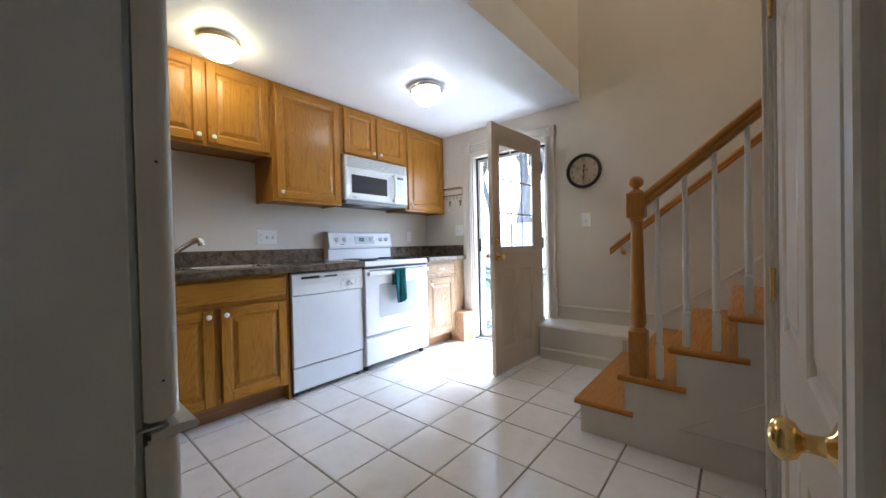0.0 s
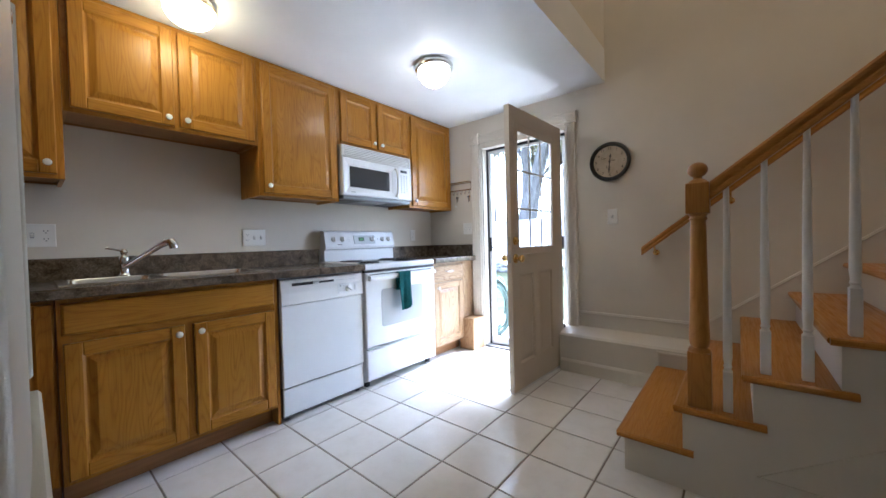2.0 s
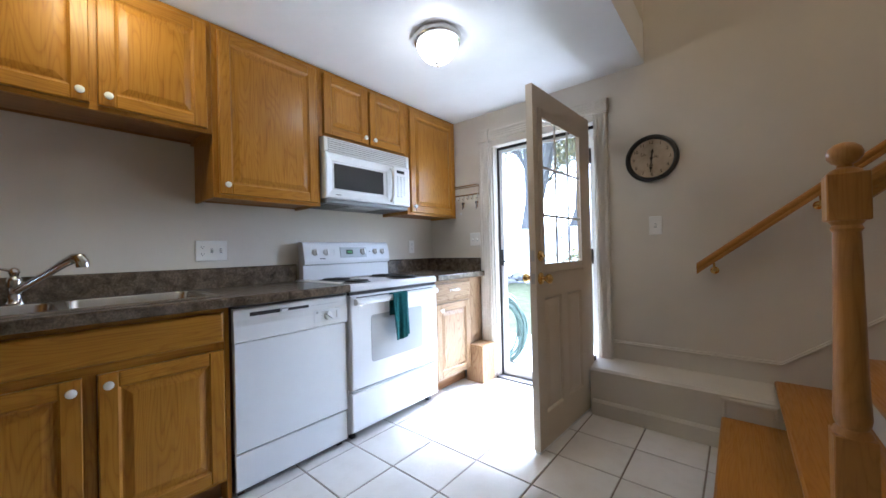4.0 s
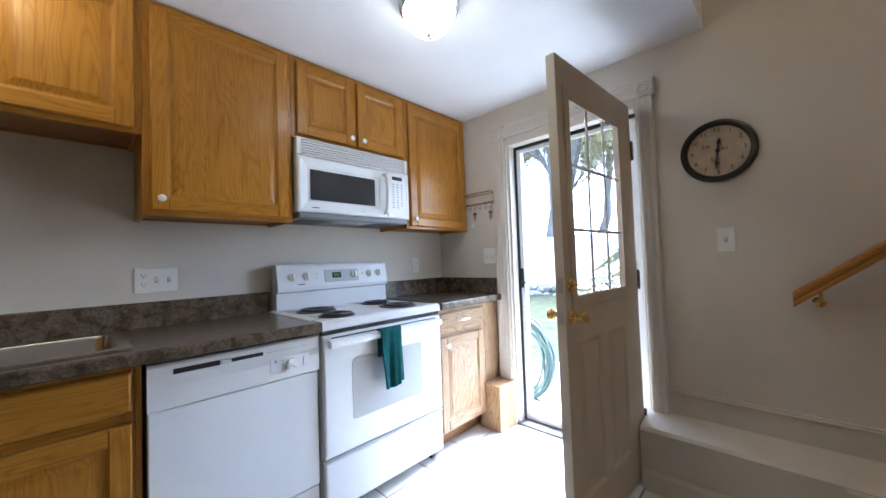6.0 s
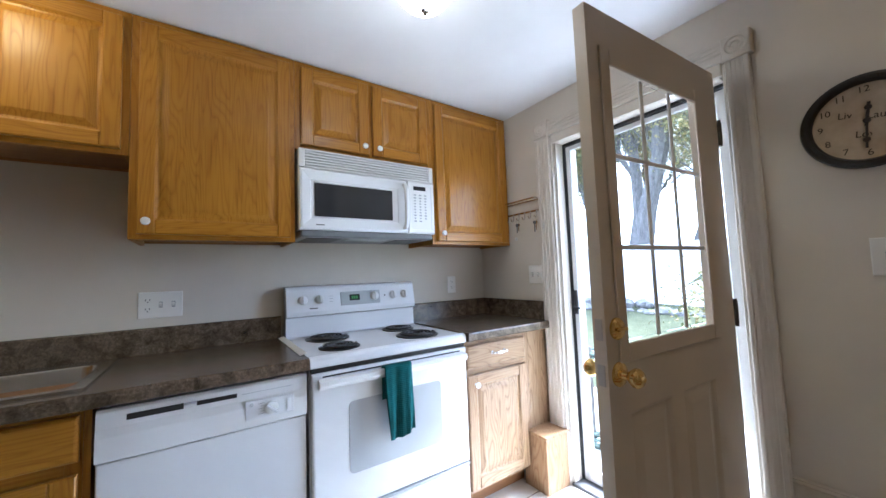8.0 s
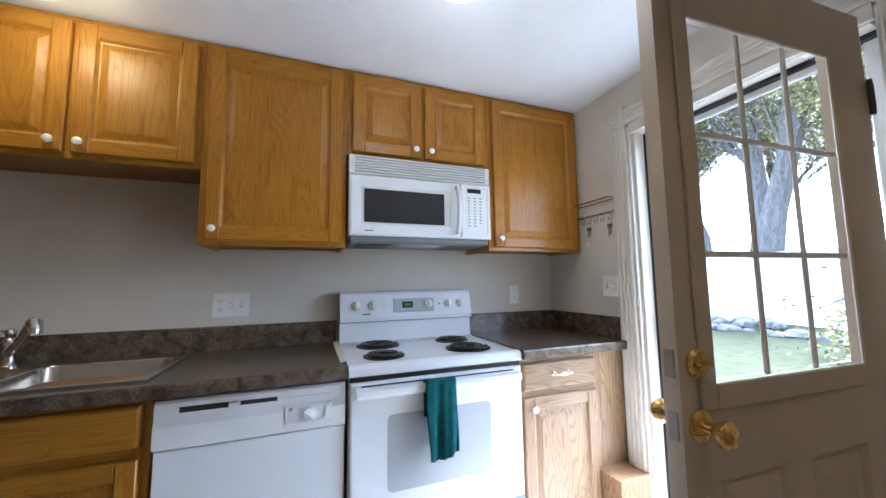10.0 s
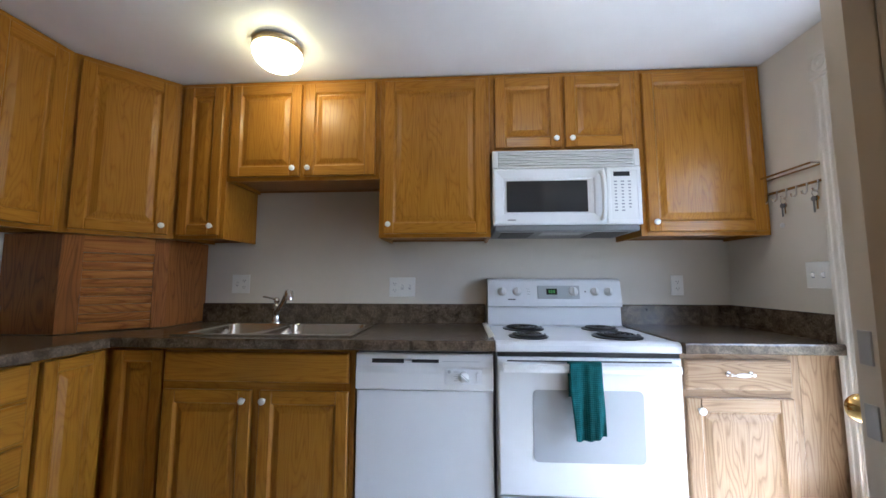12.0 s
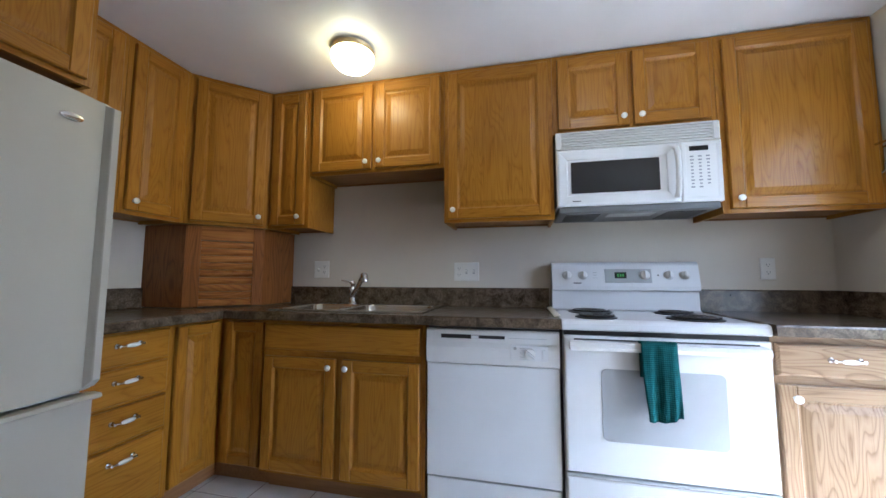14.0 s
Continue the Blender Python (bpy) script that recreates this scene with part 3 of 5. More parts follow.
def cab_door(root, x0, x1, z0, z1, knob_at=None, y=-0.002, st=0.056):
    """A raised-panel door, 20 mm thick, its back at y: two stiles, two rails, a bevelled panel and a knob."""
    f = y - 0.020
    d = part("door", stepped(B(), x0 + st - 0.001, x1 - st + 0.001, z0 + st - 0.001, z1 - st + 0.001,
                             [(0, f + 0.004), (0.007, f + 0.011), (0.013, f + 0.012), (0.038, f + 0.004), (0.041, f + 0.0035)], back=y), oak_v, root)
    for a, b in ((x0, x0 + st), (x1 - st, x1)):
        part("stile", stepped(B(), a, b, z0, z1, [(0, f + 0.004), (0.004, f)], back=y), oak_v, d)
    for a, b in ((z0, z0 + st), (z1 - st, z1)):
        part("rail", stepped(B(), x0 + st - 0.0005, x1 - st + 0.0005, a, b, [(0, f + 0.0045), (0.004, f + 0.0008)], back=y), oak_h, d)
    if knob_at:
        knob(d, knob_at[0], knob_at[1], f)
    return d


def drawer(root, x0, x1, z0, z1, pull=True, y=-0.002, up=0.006):
    f = y - 0.020
    d = part("drawer_front", stepped(B(), x0, x1, z0, z1, [(0, f + 0.008), (0.004, f + 0.003), (0.010, f)], back=y), oak_h, root)
    if pull:
        c, z = (x0 + x1) / 2, (z0 + z1) / 2 + up
        bm = B()
        for s in (-1, 1):
            lathe(bm, [(0.010, 0), (0.010, 0.003), (0.005, 0.006), (0.0045, 0.020), (0.006, 0.024), (0, 0.026)], Matrix.Translation((c + s * 0.044, f, z)) @ pose(0, 0, 0, 90), 12)
        tube(bm, [(c - 0.046, f - 0.022, z), (c - 0.03, f - 0.026, z), (c + 0.03, f - 0.026, z), (c + 0.046, f - 0.022, z)], 0.0035, 8)
        part("pull", bm, chrome, d, "chrome and white porcelain drawer pull", smooth=True)
        bm = lathe(B(), [(0.004, -0.026), (0.0075, -0.018), (0.0095, 0.0), (0.0075, 0.018), (0.004, 0.026)], Matrix.Translation((c, f - 0.026, z)) @ pose(0, 0, 0, 0, 90), 14)
        part("grip", bm, ceramic, d, "white porcelain grip", smooth=True)
    return d


def frame_face(root, w, z0, z1, bars=(), posts=(), left=0.038, right=0.038, top=0.038, bottom=0.038):
    """The face frame: upright stiles, then level rails between them."""
    for a, b in ((0, left), (w - right, w)):
        part("face_stile", one(a, b, -0.0015, 0.018, z0, z1, 0.001), oak_v, root)
    for p in posts:
        part("face_stile", one(p - 0.019, p + 0.019, -0.0005, 0.018, z0 + bottom, z1 - top), oak_v, root)
    for a, b in ((z0, z0 + bottom), (z1 - top, z1), *bars):
        part("face_rail", one(left, w - right, -0.0010, 0.018, a, b), oak_h, root)


def carcass(root, w, z0, z1, depth, lip=0.02):
    part("side_panel", one(0.0006, 0.016, 0.018, depth, z0, z1), oak_v, root)
    part("side_panel", one(w - 0.016, w - 0.0006, 0.018, depth, z0, z1), oak_v, root)
    part("top_panel", one(0.016, w - 0.016, 0.018, depth, z1 - 0.016, z1 - 0.001), oak_dark, root)
    part("back_panel", one(0.016, w - 0.016, depth - 0.008, depth, z0 + 0.01, z1 - 0.016), oak_dark, root)
    part("bottom_panel", one(0.016, w - 0.016, 0.018, depth - 0.008, z0 + lip, z0 + lip + 0.015), oak_dark, root)


UP, UF = 1.40, 0.305
UTOP = CEIL - 0.004


def upper(m, w, z0, doors, label, depth=UF - 0.003, kz=0.066, **k):
    """A wall cabinet with its front at the local y = 0; doors as (x0, x1, side of the knob)."""
    c = thing("wall_cabinet", m, label, "cabinet", "oak wall cabinets")
    posts = [] if len(doors) < 2 else [(doors[0][1] + doors[1][0]) / 2]
    frame_face(c, w, z0, UTOP, posts=posts, **k)
    carcass(c, w, z0, UTOP, depth)
    for x0, x1, side in doors:
        kx = x0 + 0.030 if side == "l" else x1 - 0.030
        cab_door(c, x0, x1, z0 + 0.020, UTOP - 0.028, (kx, z0 + kz))
    return c


upper(west(UF, -0.555), 0.628, UP, [(0.030, 0.600, "l")], "honey oak single-door wall cabinet beside the microwave", right=0.030)
upper(west(UF, -1.317), 0.760, 1.850, [(0.026, 0.370, "r"), (0.392, 0.735, "l")], "short honey oak two-door cabinet above the microwave", kz=0.058)
upper(west(UF, -1.910), 0.592, UP, [(0.026, 0.570, "l")], "tall honey oak single-door wall cabinet above the dishwasher")
upper(west(UF, -2.766), 0.855, 1.718, [(0.024, 0.418, "r"), (0.442, 0.832, "l")], "honey oak two-door wall cabinet above the sink", kz=0.058)
upper(west(UF, -3.049), 0.282, UP, [(0.028, 0.258, "r")], "narrow honey oak wall cabinet beside the sink cabinet")
# south run
upper(south(0.945, WS + UF), 0.333, UP, [(0.024, 0.300, "l")], "honey oak single-door wall cabinet beside the corner", kz=0.066)
upper(south(1.236, WS + UF), 0.289, UP, [(0.022, 0.262, "r")], "honey oak single-door wall cabinet beside the refrigerator")
# diagonal corner unit
D0, D1 = Vector((0.611, WS + UF, 0)), Vector((UF, -3.050, 0))
DWID = (D1 - D0).length
corner = thing("corner_wall_cabinet", pose(D0.x, D0.y, 0, 0, 0, 135), "honey oak diagonal corner wall cabinet with one door", "cabinet", "oak wall cabinets")
frame_face(corner, DWID, UP, UTOP)
cab_door(corner, 0.030, DWID - 0.030, UP + 0.020, UTOP - 0.028, (DWID - 0.060, UP + 0.066))
inv = corner.matrix_basis.inverted()


def corner_prism(outline, z0, z1):
    bm = prism(B(), outline, "z", z0, z1)
    bm.transform(inv)
    return bm


part("carcass", corner_prism([(0.003, WS + 0.003), (0.609, WS + 0.003), (0.609, D0.y - 0.022), (UF - 0.022, -3.052), (0.003, -3.052)], UP + 0.003, UTOP - 0.002), oak_v, corner)
# over the refrigerator, a deeper unit
of = thing("wall_cabinet", south(2.110, -3.066), "deep honey oak cabinet above the refrigerator", "cabinet", "oak wall cabinets")
frame_face(of, 0.855, 1.805, UTOP, posts=[0.4275])
carcass(of, 0.855, 1.805, UTOP, 0.59)
cab_door(of, 0.024, 0.417, 1.825, UTOP - 0.028, (0.385, 1.87))
cab_door(of, 0.438, 0.831, 1.825, UTOP - 0.028, (0.470, 1.87))

# appliance garage with its tambour shutter, under the diagonal unit
garage = thing("appliance_garage", pose(0, 0, 0), "reddish oak corner appliance garage with closed tambour shutter", "cabinet")
GZ0, GZ1 = 0.9245, UP - 0.002
ga, gb = Vector((0.585, WS + 0.300, 0)), Vector((0.300, -3.075, 0))
gl = (gb - ga).length
gm = pose(ga.x, ga.y, 0, 0, 0, 135)
part("side_panel", one(0.567, 0.585, WS + 0.003, ga.y - 0.001, GZ0, GZ1), cherry, garage)
part("side_panel", one(0.003, gb.x - 0.001, -3.093, -3.075, GZ0, GZ1), cherry, garage)
part("face_stile", one(0, 0.075, -0.001, 0.018, GZ0, GZ1, 0.001), cherry, garage, at=gm)
part("face_stile", one(gl - 0.060, gl, -0.001, 0.018, GZ0, GZ1, 0.001), cherry, garage, at=gm)
part("face_rail", one(0.075, gl - 0.060, 0.0, 0.018, GZ1 - 0.085, GZ1), cherry_h, garage, at=gm)
slats = 9
sh = (GZ1 - 0.085 - GZ0 - 0.004) / slats
for k in range(slats):
    z0 = GZ0 + 0.002 + k * sh
    bm = prism(B(), [(0.016, z0), (0.008, z0 + 0.002), (0.0045, z0 + sh * 0.5), (0.008, z0 + sh - 0.002), (0.016, z0 + sh - 0.0005)], "x", 0.0755, gl - 0.0605)
    part("slat", bm, cherry_h, garage, at=gm)
part("pull_strip", one(0.0755, gl - 0.0605, -0.004, 0.009, GZ0 + 0.185, GZ0 + 0.195, 0.002), cherry_h, garage, at=gm)

# base units
BF, BTOP = 0.565, 0.876


def base(m, w, label, doors=(), drawers=(), bars=(), posts=(), depth=0.555, toe=True, ups=None, name="base_cabinet", **k):
    c = thing(name, m, label, "cabinet", "oak base cabinets")
    frame_face(c, w, 0.105, BTOP, bars=bars, posts=posts, **k)
    carcass(c, w, 0.105, BTOP - 0.002, depth)
    if toe:
        part("toe_kick", one(0.001, w - 0.001, 0.075, 0.090, 0.0, 0.105), oak_dark, c)
        for a in (0.001, w - 0.017):
            part("plinth_side", one(a, a + 0.016, 0.0905, depth, 0.0, 0.1045), oak_dark, c)
    for x0, x1, z0, z1, kn in doors:
        cab_door(c, x0, x1, z0, z1, kn)
    for k, (x0, x1, z0, z1, p) in enumerate(drawers):
        drawer(c, x0, x1, z0, z1, p, up=ups[k] if ups else 0.006)
    return c


# unit and filler by the back door: daylight wash painted into their oak
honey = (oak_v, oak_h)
oak_v, oak_h = oak_daylit_v, oak_daylit_h
base(west(BF, -0.560), 0.477, "honey oak base cabinet with one drawer and one door, coloured pale for daylight", doors=[(0.014, 0.436, 0.125, 0.694, (0.060, 0.648))], drawers=[(0.014, 0.436, 0.725, 0.848, True)], bars=[(0.692, 0.728)], right=0.040)
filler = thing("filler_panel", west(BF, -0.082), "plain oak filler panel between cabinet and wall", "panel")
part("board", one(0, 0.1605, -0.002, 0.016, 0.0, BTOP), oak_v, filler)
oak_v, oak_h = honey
base(west(BF, -2.826), 0.868, "honey oak sink base cabinet with two doors", doors=[(0.016, 0.424, 0.125, 0.690, (0.396, 0.652)), (0.462, 0.860, 0.125, 0.690, (0.488, 0.652))], drawers=[(0.012, 0.862, 0.725, 0.856, False)], bars=[(0.690, 0.726)], posts=[0.44])
gap_panel = thing("filler_panel", west(BF, -1.957), "narrow oak end panel beside the dishwasher", "panel")
part("board", one(0, 0.017, -0.002, 0.555, 0.0, BTOP), oak_v, gap_panel)
# corner base: two doors meeting in the inner corner
cb = thing("corner_base_cabinet", Matrix(), "honey oak corner base cabinet with folding door", "cabinet", "oak base cabinets")
SF = WS + BF
bm = B()
box(bm, 0.003, BF - 0.02, WS + 0.003, SF - 0.02, 0.105, BTOP - 0.004)
box(bm, 0.003, BF - 0.02, SF - 0.019, -2.829, 0.105, BTOP - 0.004)
box(bm, BF - 0.019, 0.838, WS + 0.003, SF - 0.02, 0.105, BTOP - 0.004)
part("carcass", bm, oak_v, cb)
bm = B()
box(bm, 0.003, 0.48, WS + 0.003, -2.829, 0, 0.104)
box(bm, 0.481, 0.838, WS + 0.003, SF - 0.085, 0, 0.104)
part("toe_kick", bm, oak_dark, cb)
for mat_pose, x0, x1 in ((west(BF - 0.016, SF - 0.0), 0.024, -2.836 - SF), (south(0.826, SF - 0.016), 0.004, 0.826 - BF - 0.022)):
    hold = cab_door(cb, x0, x1, 0.118, 0.858, None, st=0.05)
    hold.matrix_basis = mat_pose
# drawer stack
base(south(1.242, SF), 0.402, "honey oak base cabinet with four drawers", drawers=[(0.014, 0.368, 0.738, 0.864, True), (0.014, 0.368, 0.585, 0.724, True), (0.014, 0.368, 0.430, 0.571, True), (0.014, 0.368, 0.130, 0.416, True)], bars=[(0.722, 0.740), (0.569, 0.587), (0.414, 0.432)], ups=(0.018, 0.020, 0.018, 0.090), left=0.014, right=0.040)

# ---- worktop with backsplash ----
CT0, CT1, CF = 0.8775, 0.921, 0.622


def ctop_profile(front, back):
    return [(back, CT0), (front, CT0), (front + 0.004, CT0 + 0.004), (front + 0.004, CT1 - 0.008), (front, CT1 - 0.001), (front - 0.006, CT1), (back, CT1)]


SKX0, SKX1, SKY0, SKY1 = 0.075, 0.560, -2.815, -1.960
top = thing("worktop", Matrix(), "brown-grey stone-pattern laminate worktop, L-shaped, with backsplash", "worktop")
hx0, hx1, hy0, hy1 = SKX0 + 0.02, SKX1 - 0.02, SKY0 + 0.02, SKY1 - 0.02
for d in ((0.002, hx0, WS + 0.002, -1.332), (hx0, hx1, hy1, -1.332), (hx0, hx1, WS + 0.002, hy0), (hx1, 1.250, WS + 0.002, SF + 0.0315)):
    part("slab", one(*d, CT0, CT1), laminate, top)
part("corner_slab", one(hx1, CF + 0.0045, SF + 0.0315, SF + 0.060, CT0, CT1 - 0.0004), laminate, top)
part("front_edge", prism(B(), ctop_profile(CF, hx1), "y", SF + 0.060, -1.332), laminate, top)
part("front_edge", prism(B(), ctop_profile(SF + 0.057, SF + 0.0315), "x", CF + 0.0045, 1.250), laminate, top)
bm = B()
prism(bm, [(0.001, CT1), (0.020, CT1), (0.020, 1.028), (0.015, 1.034), (0.001, 1.034)], "y", -3.075 + 0.001, -1.335)
part("backsplash", bm, laminate, top)
part("backsplash", one(0.5855, 1.250, WS + 0.001, WS + 0.020, CT1, 1.034, 0.002), laminate, top)
top2 = thing("worktop", Matrix(), "short brown-grey laminate worktop beside the range", "worktop")
bm = B()
prism(bm, [(x, z) for x, z in ctop_profile(CF, 0.002)], "y", -0.562, WN - 0.001)
part("slab", bm, laminate, top2)
bm = B()
prism(bm, [(0.001, CT1), (0.020, CT1), (0.020, 1.028), (0.015, 1.034), (0.001, 1.034)], "y", -0.566, WN - 0.001)
part("backsplash", bm, laminate, top2)
part("backsplash", one(0.0205, CF - 0.002, WN - 0.020, WN - 0.001, CT1, 1.034, 0.002), laminate, top2)

# ---- sink and tap ----
sink = thing("sink", Matrix(), "double-bowl stainless steel drop-in sink", "sink")


def basin(bm, x0, x1, y0, y1, depth, z):
    """A rounded bowl: nested rounded rectangles going down."""
    rings = []
    for inset, dz, r in ((0, 0, 0.05), (0.004, -0.006, 0.05), (0.010, -depth + 0.03, 0.055), (0.020, -depth + 0.008, 0.06), (0.04, -depth, 0.06)):
        ring = []
        for cx, cy, a0 in ((x1 - inset - r, y1 - inset - r, 0), (x0 + inset + r, y1 - inset - r, 90), (x0 + inset + r, y0 + inset + r, 180), (x1 - inset - r, y0 + inset + r, 270)):
            for k in range(6):
                a = radians(a0 + 18 * k)
                ring.append(bm.verts.new((cx + r * math.cos(a), cy + r * math.sin(a), z + dz)))
        rings.append(ring)
    for a, b in zip(rings, rings[1:]):
        for i in range(24):
            j = (i + 1) % 24
            bm.faces.new((a[i], a[j], b[j], b[i]))
    bm.faces.new(rings[-1])


RZ = CT1 + 0.007
MID = -2.44
for y0, y1 in ((SKY0 + 0.035, MID - 0.012), (MID + 0.012, SKY1 - 0.035)):
    bm = B()
    basin(bm, SKX0 + 0.085, SKX1 - 0.030, y0, y1, 0.17, RZ)
    part("bowl", bm, steel, sink, smooth=True)
bm = B()
for a in ((SKX0, SKX0 + 0.085, SKY0, SKY1), (SKX1 - 0.030, SKX1, SKY0, SKY1), (SKX0 + 0.085, SKX1 - 0.030, SKY0, SKY0 + 0.035), (SKX0 + 0.085, SKX1 - 0.030, SKY1 - 0.035, SKY1), (SKX0 + 0.085, SKX1 - 0.030, MID - 0.012, MID + 0.012)):
    box(bm, a[0], a[1], a[2], a[3], CT1 + 0.0005, RZ + 0.001)
for cx, s in ((SKX0 + 0.085, 1), (SKX1 - 0.030, -1)):
    for cy, t in ((SKY0 + 0.035, 1), (MID - 0.012, -1), (MID + 0.012, 1), (SKY1 - 0.035, -1)):
        vs = [bm.verts.new((cx, cy, RZ + 0.0008))] + [bm.verts.new((cx + s * (0.05 - 0.05 * math.sin(a)), cy + t * (0.05 - 0.05 * math.cos(a)), RZ + 0.0008)) for a in [math.pi / 2 * k / 5 for k in range(6)]]
        bm.faces.new(vs)
part("rim", bm, steel, sink)
for y in ((SKY0 + MID) / 2 + 0.01, (SKY1 + MID) / 2 - 0.01):
    part("drain", lathe(B(), [(0.043, 0), (0.043, 0.003), (0.034, 0.004), (0.030, 0.0015), (0, 0.0012)], Matrix.Translation((0.33, y, RZ - 0.169)), 24), chrome, sink, smooth=True)
tap = thing("faucet", pose(0.118, -2.553, RZ + 0.001), "brushed nickel single-lever kitchen faucet with pull-out spout", "faucet")
part("body", lathe(B(), [(0.028, 0), (0.028, 0.006), (0.021, 0.014), (0.019, 0.05), (0.022, 0.058), (0.022, 0.095), (0.019, 0.105), (0.012, 0.112), (0.013, 0.120), (0.017, 0.128), (0.014, 0.140), (0.006, 0.147), (0, 0.148)], Matrix(), 22), chrome, tap, smooth=True)
part("spout", tube(B(), [(0.01, 0.008, 0.055), (0.05, 0.045, 0.085), (0.10, 0.092, 0.125), (0.145, 0.130, 0.160), (0.175, 0.155, 0.178), (0.195, 0.170, 0.176), (0.203, 0.176, 0.160), (0.204, 0.177, 0.142)],
                   [0.016, 0.015, 0.014, 0.016, 0.020, 0.022, 0.022, 0.020], 14), chrome, tap, smooth=True)
part("lever", tube(B(), [(0, 0, 0.132), (0.006, -0.03, 0.142), (0.012, -0.062, 0.150), (0.013, -0.075, 0.151)], [0.007, 0.005, 0.006, 0.004], 10), chrome, tap, smooth=True)

# ---- dishwasher ----
dw = thing("dishwasher", west(0.575, -1.930), "white built-in dishwasher with dial control", "dishwasher")
DWW = 0.594
part("tub", one(0.004, DWW - 0.004, 0.012, 0.565, 0.02, 0.872), dark_grey, dw)
part("door", stepped(B(), 0.002, DWW - 0.002, 0.206, 0.706, [(0, -0.006), (0.004, -0.012)], back=0.011), white_enamel, dw)
bm = B()
prism(bm, [(0.011, 0.708), (-0.014, 0.708), (-0.022, 0.713), (-0.022, 0.780), (-0.017, 0.806), (-0.017, 0.852), (-0.012, 0.860), (0.011, 0.860)], "x", 0.001, DWW - 0.001)
panel = part("control_panel", bm, white_plastic, dw)
part("vent_slot", one(0.07, 0.21, -0.0182, -0.012, 0.820, 0.838), black, panel, "dark vent slot")
part("vent_slot", one(0.245, 0.36, -0.0182, -0.012, 0.822, 0.836), black, panel, "dark vent slot")
part("latch", prism(B(), [(-0.017, 0.822), (-0.030, 0.826), (-0.034, 0.834), (-0.017, 0.838)], "x", 0.212, 0.244), white_enamel, panel)
part("control_plate", stepped(B(), 0.385, 0.545, 0.735, 0.800, [(0, -0.0228), (0.003, -0.0238)], back=-0.021), white_enamel, panel)
bm = lathe(B(), [(0.024, 0), (0.022, 0.008), (0.017, 0.010), (0.0, 0.011)], Matrix.Translation((0.468, -0.0238, 0.765)) @ pose(0, 0, 0, 90), 24)
d = part("dial", bm, white_plastic, panel, smooth=True)
bm = one(-0.024, 0.024, -0.016, 0.0, -0.005, 0.005, 0.002)
bm.transform(Matrix.Translation((0.468, -0.032, 0.765)) @ pose(0, 0, 0, 0, 38))
part("dial_grip", bm, white_enamel, panel)
part("button", one(0.520, 0.532, -0.028, -0.0235, 0.748, 0.785, 0.001), white_enamel, panel)
part("badge", lathe(B(), [(0.007, 0), (0.006, 0.0015), (0, 0.0016)], Matrix.Translation((0.405, -0.0238, 0.787)) @ pose(0, 0, 0, 90), 16), grey_plastic, panel)
for k in range(5):
    part("print_mark", one(0.425 + 0.008 * (k % 2), 0.446, -0.0242, -0.0236, 0.750 + 0.009 * k, 0.7515 + 0.009 * k), grey_ink, panel)
part("print_mark", one(0.375, 0.54, -0.0178, -0.0168, 0.828, 0.8292), grey_ink, panel)
part("kick_panel", one(0.004, DWW - 0.004, -0.004, 0.011, 0.034, 0.198, 0.003), white_enamel, dw)
part("foot", one(0.02, 0.05, 0.03, 0.06, 0.0, 0.02), black, dw)
part("foot", one(DWW - 0.05, DWW - 0.02, 0.03, 0.06, 0.0, 0.02), black, dw)

# ---- range ----
rg = thing("range", west(0.580, -1.326), "white freestanding electric coil range", "stove")
RW = 0.760
part("body", one(0.001, RW - 0.001, 0.012, 0.560, 0.045, 0.868), white_enamel, rg)
bm = stepped(B(), 0.004, RW - 0.004, 0.300, 0.853, [(0, -0.018), (0.004, -0.026), (0.010, -0.028)], back=0.011)
od = part("oven_door", bm, white_enamel, rg)
def rounded_plate(bm, x0, x1, z0, z1, r, y0, y1):
    pts = []
    for cx, cz, a0 in ((x1 - r, z1 - r, 0), (x0 + r, z1 - r, 90), (x0 + r, z0 + r, 180), (x1 - r, z0 + r, 270)):
        pts += [(cx + r * math.cos(radians(a0 + 15 * k)), cz + r * math.sin(radians(a0 + 15 * k))) for k in range(7)]
    return prism(bm, pts, "y", y0, y1)
part("window", rounded_plate(B(), 0.148, 0.596, 0.436, 0.722, 0.022, -0.0295, -0.020), oven_glass, od, "grey tinted oven window")
# black filler stands in for the shade between cooktop and oven door
part("top_gap_shade", one(0.006, RW - 0.006, -0.014, 0.011, 0.854, 0.873), black, rg, "black strip for the shade in the gap under the cooktop")
bm = B()
prism(bm, [(-0.044, 0.796), (-0.062, 0.800), (-0.068, 0.814), (-0.063, 0.829), (-0.046, 0.833), (-0.040, 0.814)], "x", 0.026, RW - 0.026)
for x in (0.026, RW - 0.086):
    box(bm, x, x + 0.060, -0.050, -0.026, 0.795, 0.834, 0.004)
part("handle", bm, white_plastic, od, "white oven door handle bar")
# shade of the slit, laid on the door face as a black strip
part("door_slit_shade", one(0.045, RW - 0.045, -0.0292, -0.024, 0.836, 0.8415), black, od, "black strip for the shade of a slit above the oven handle")
part("drawer_front", stepped(B(), 0.004, RW - 0.004, 0.055, 0.285, [(0, -0.010), (0.005, -0.022), (0.012, -0.024)], back=0.011), white_enamel, rg)
part("drawer_lip", one(0.006, RW - 0.006, -0.031, -0.008, 0.2865, 0.297, 0.003), grey_plastic, rg)
for x in (0.03, RW - 0.06):
    part("foot", one(x, x + 0.03, 0.03, 0.06, 0.0, 0.045), black, rg)
bm = B()
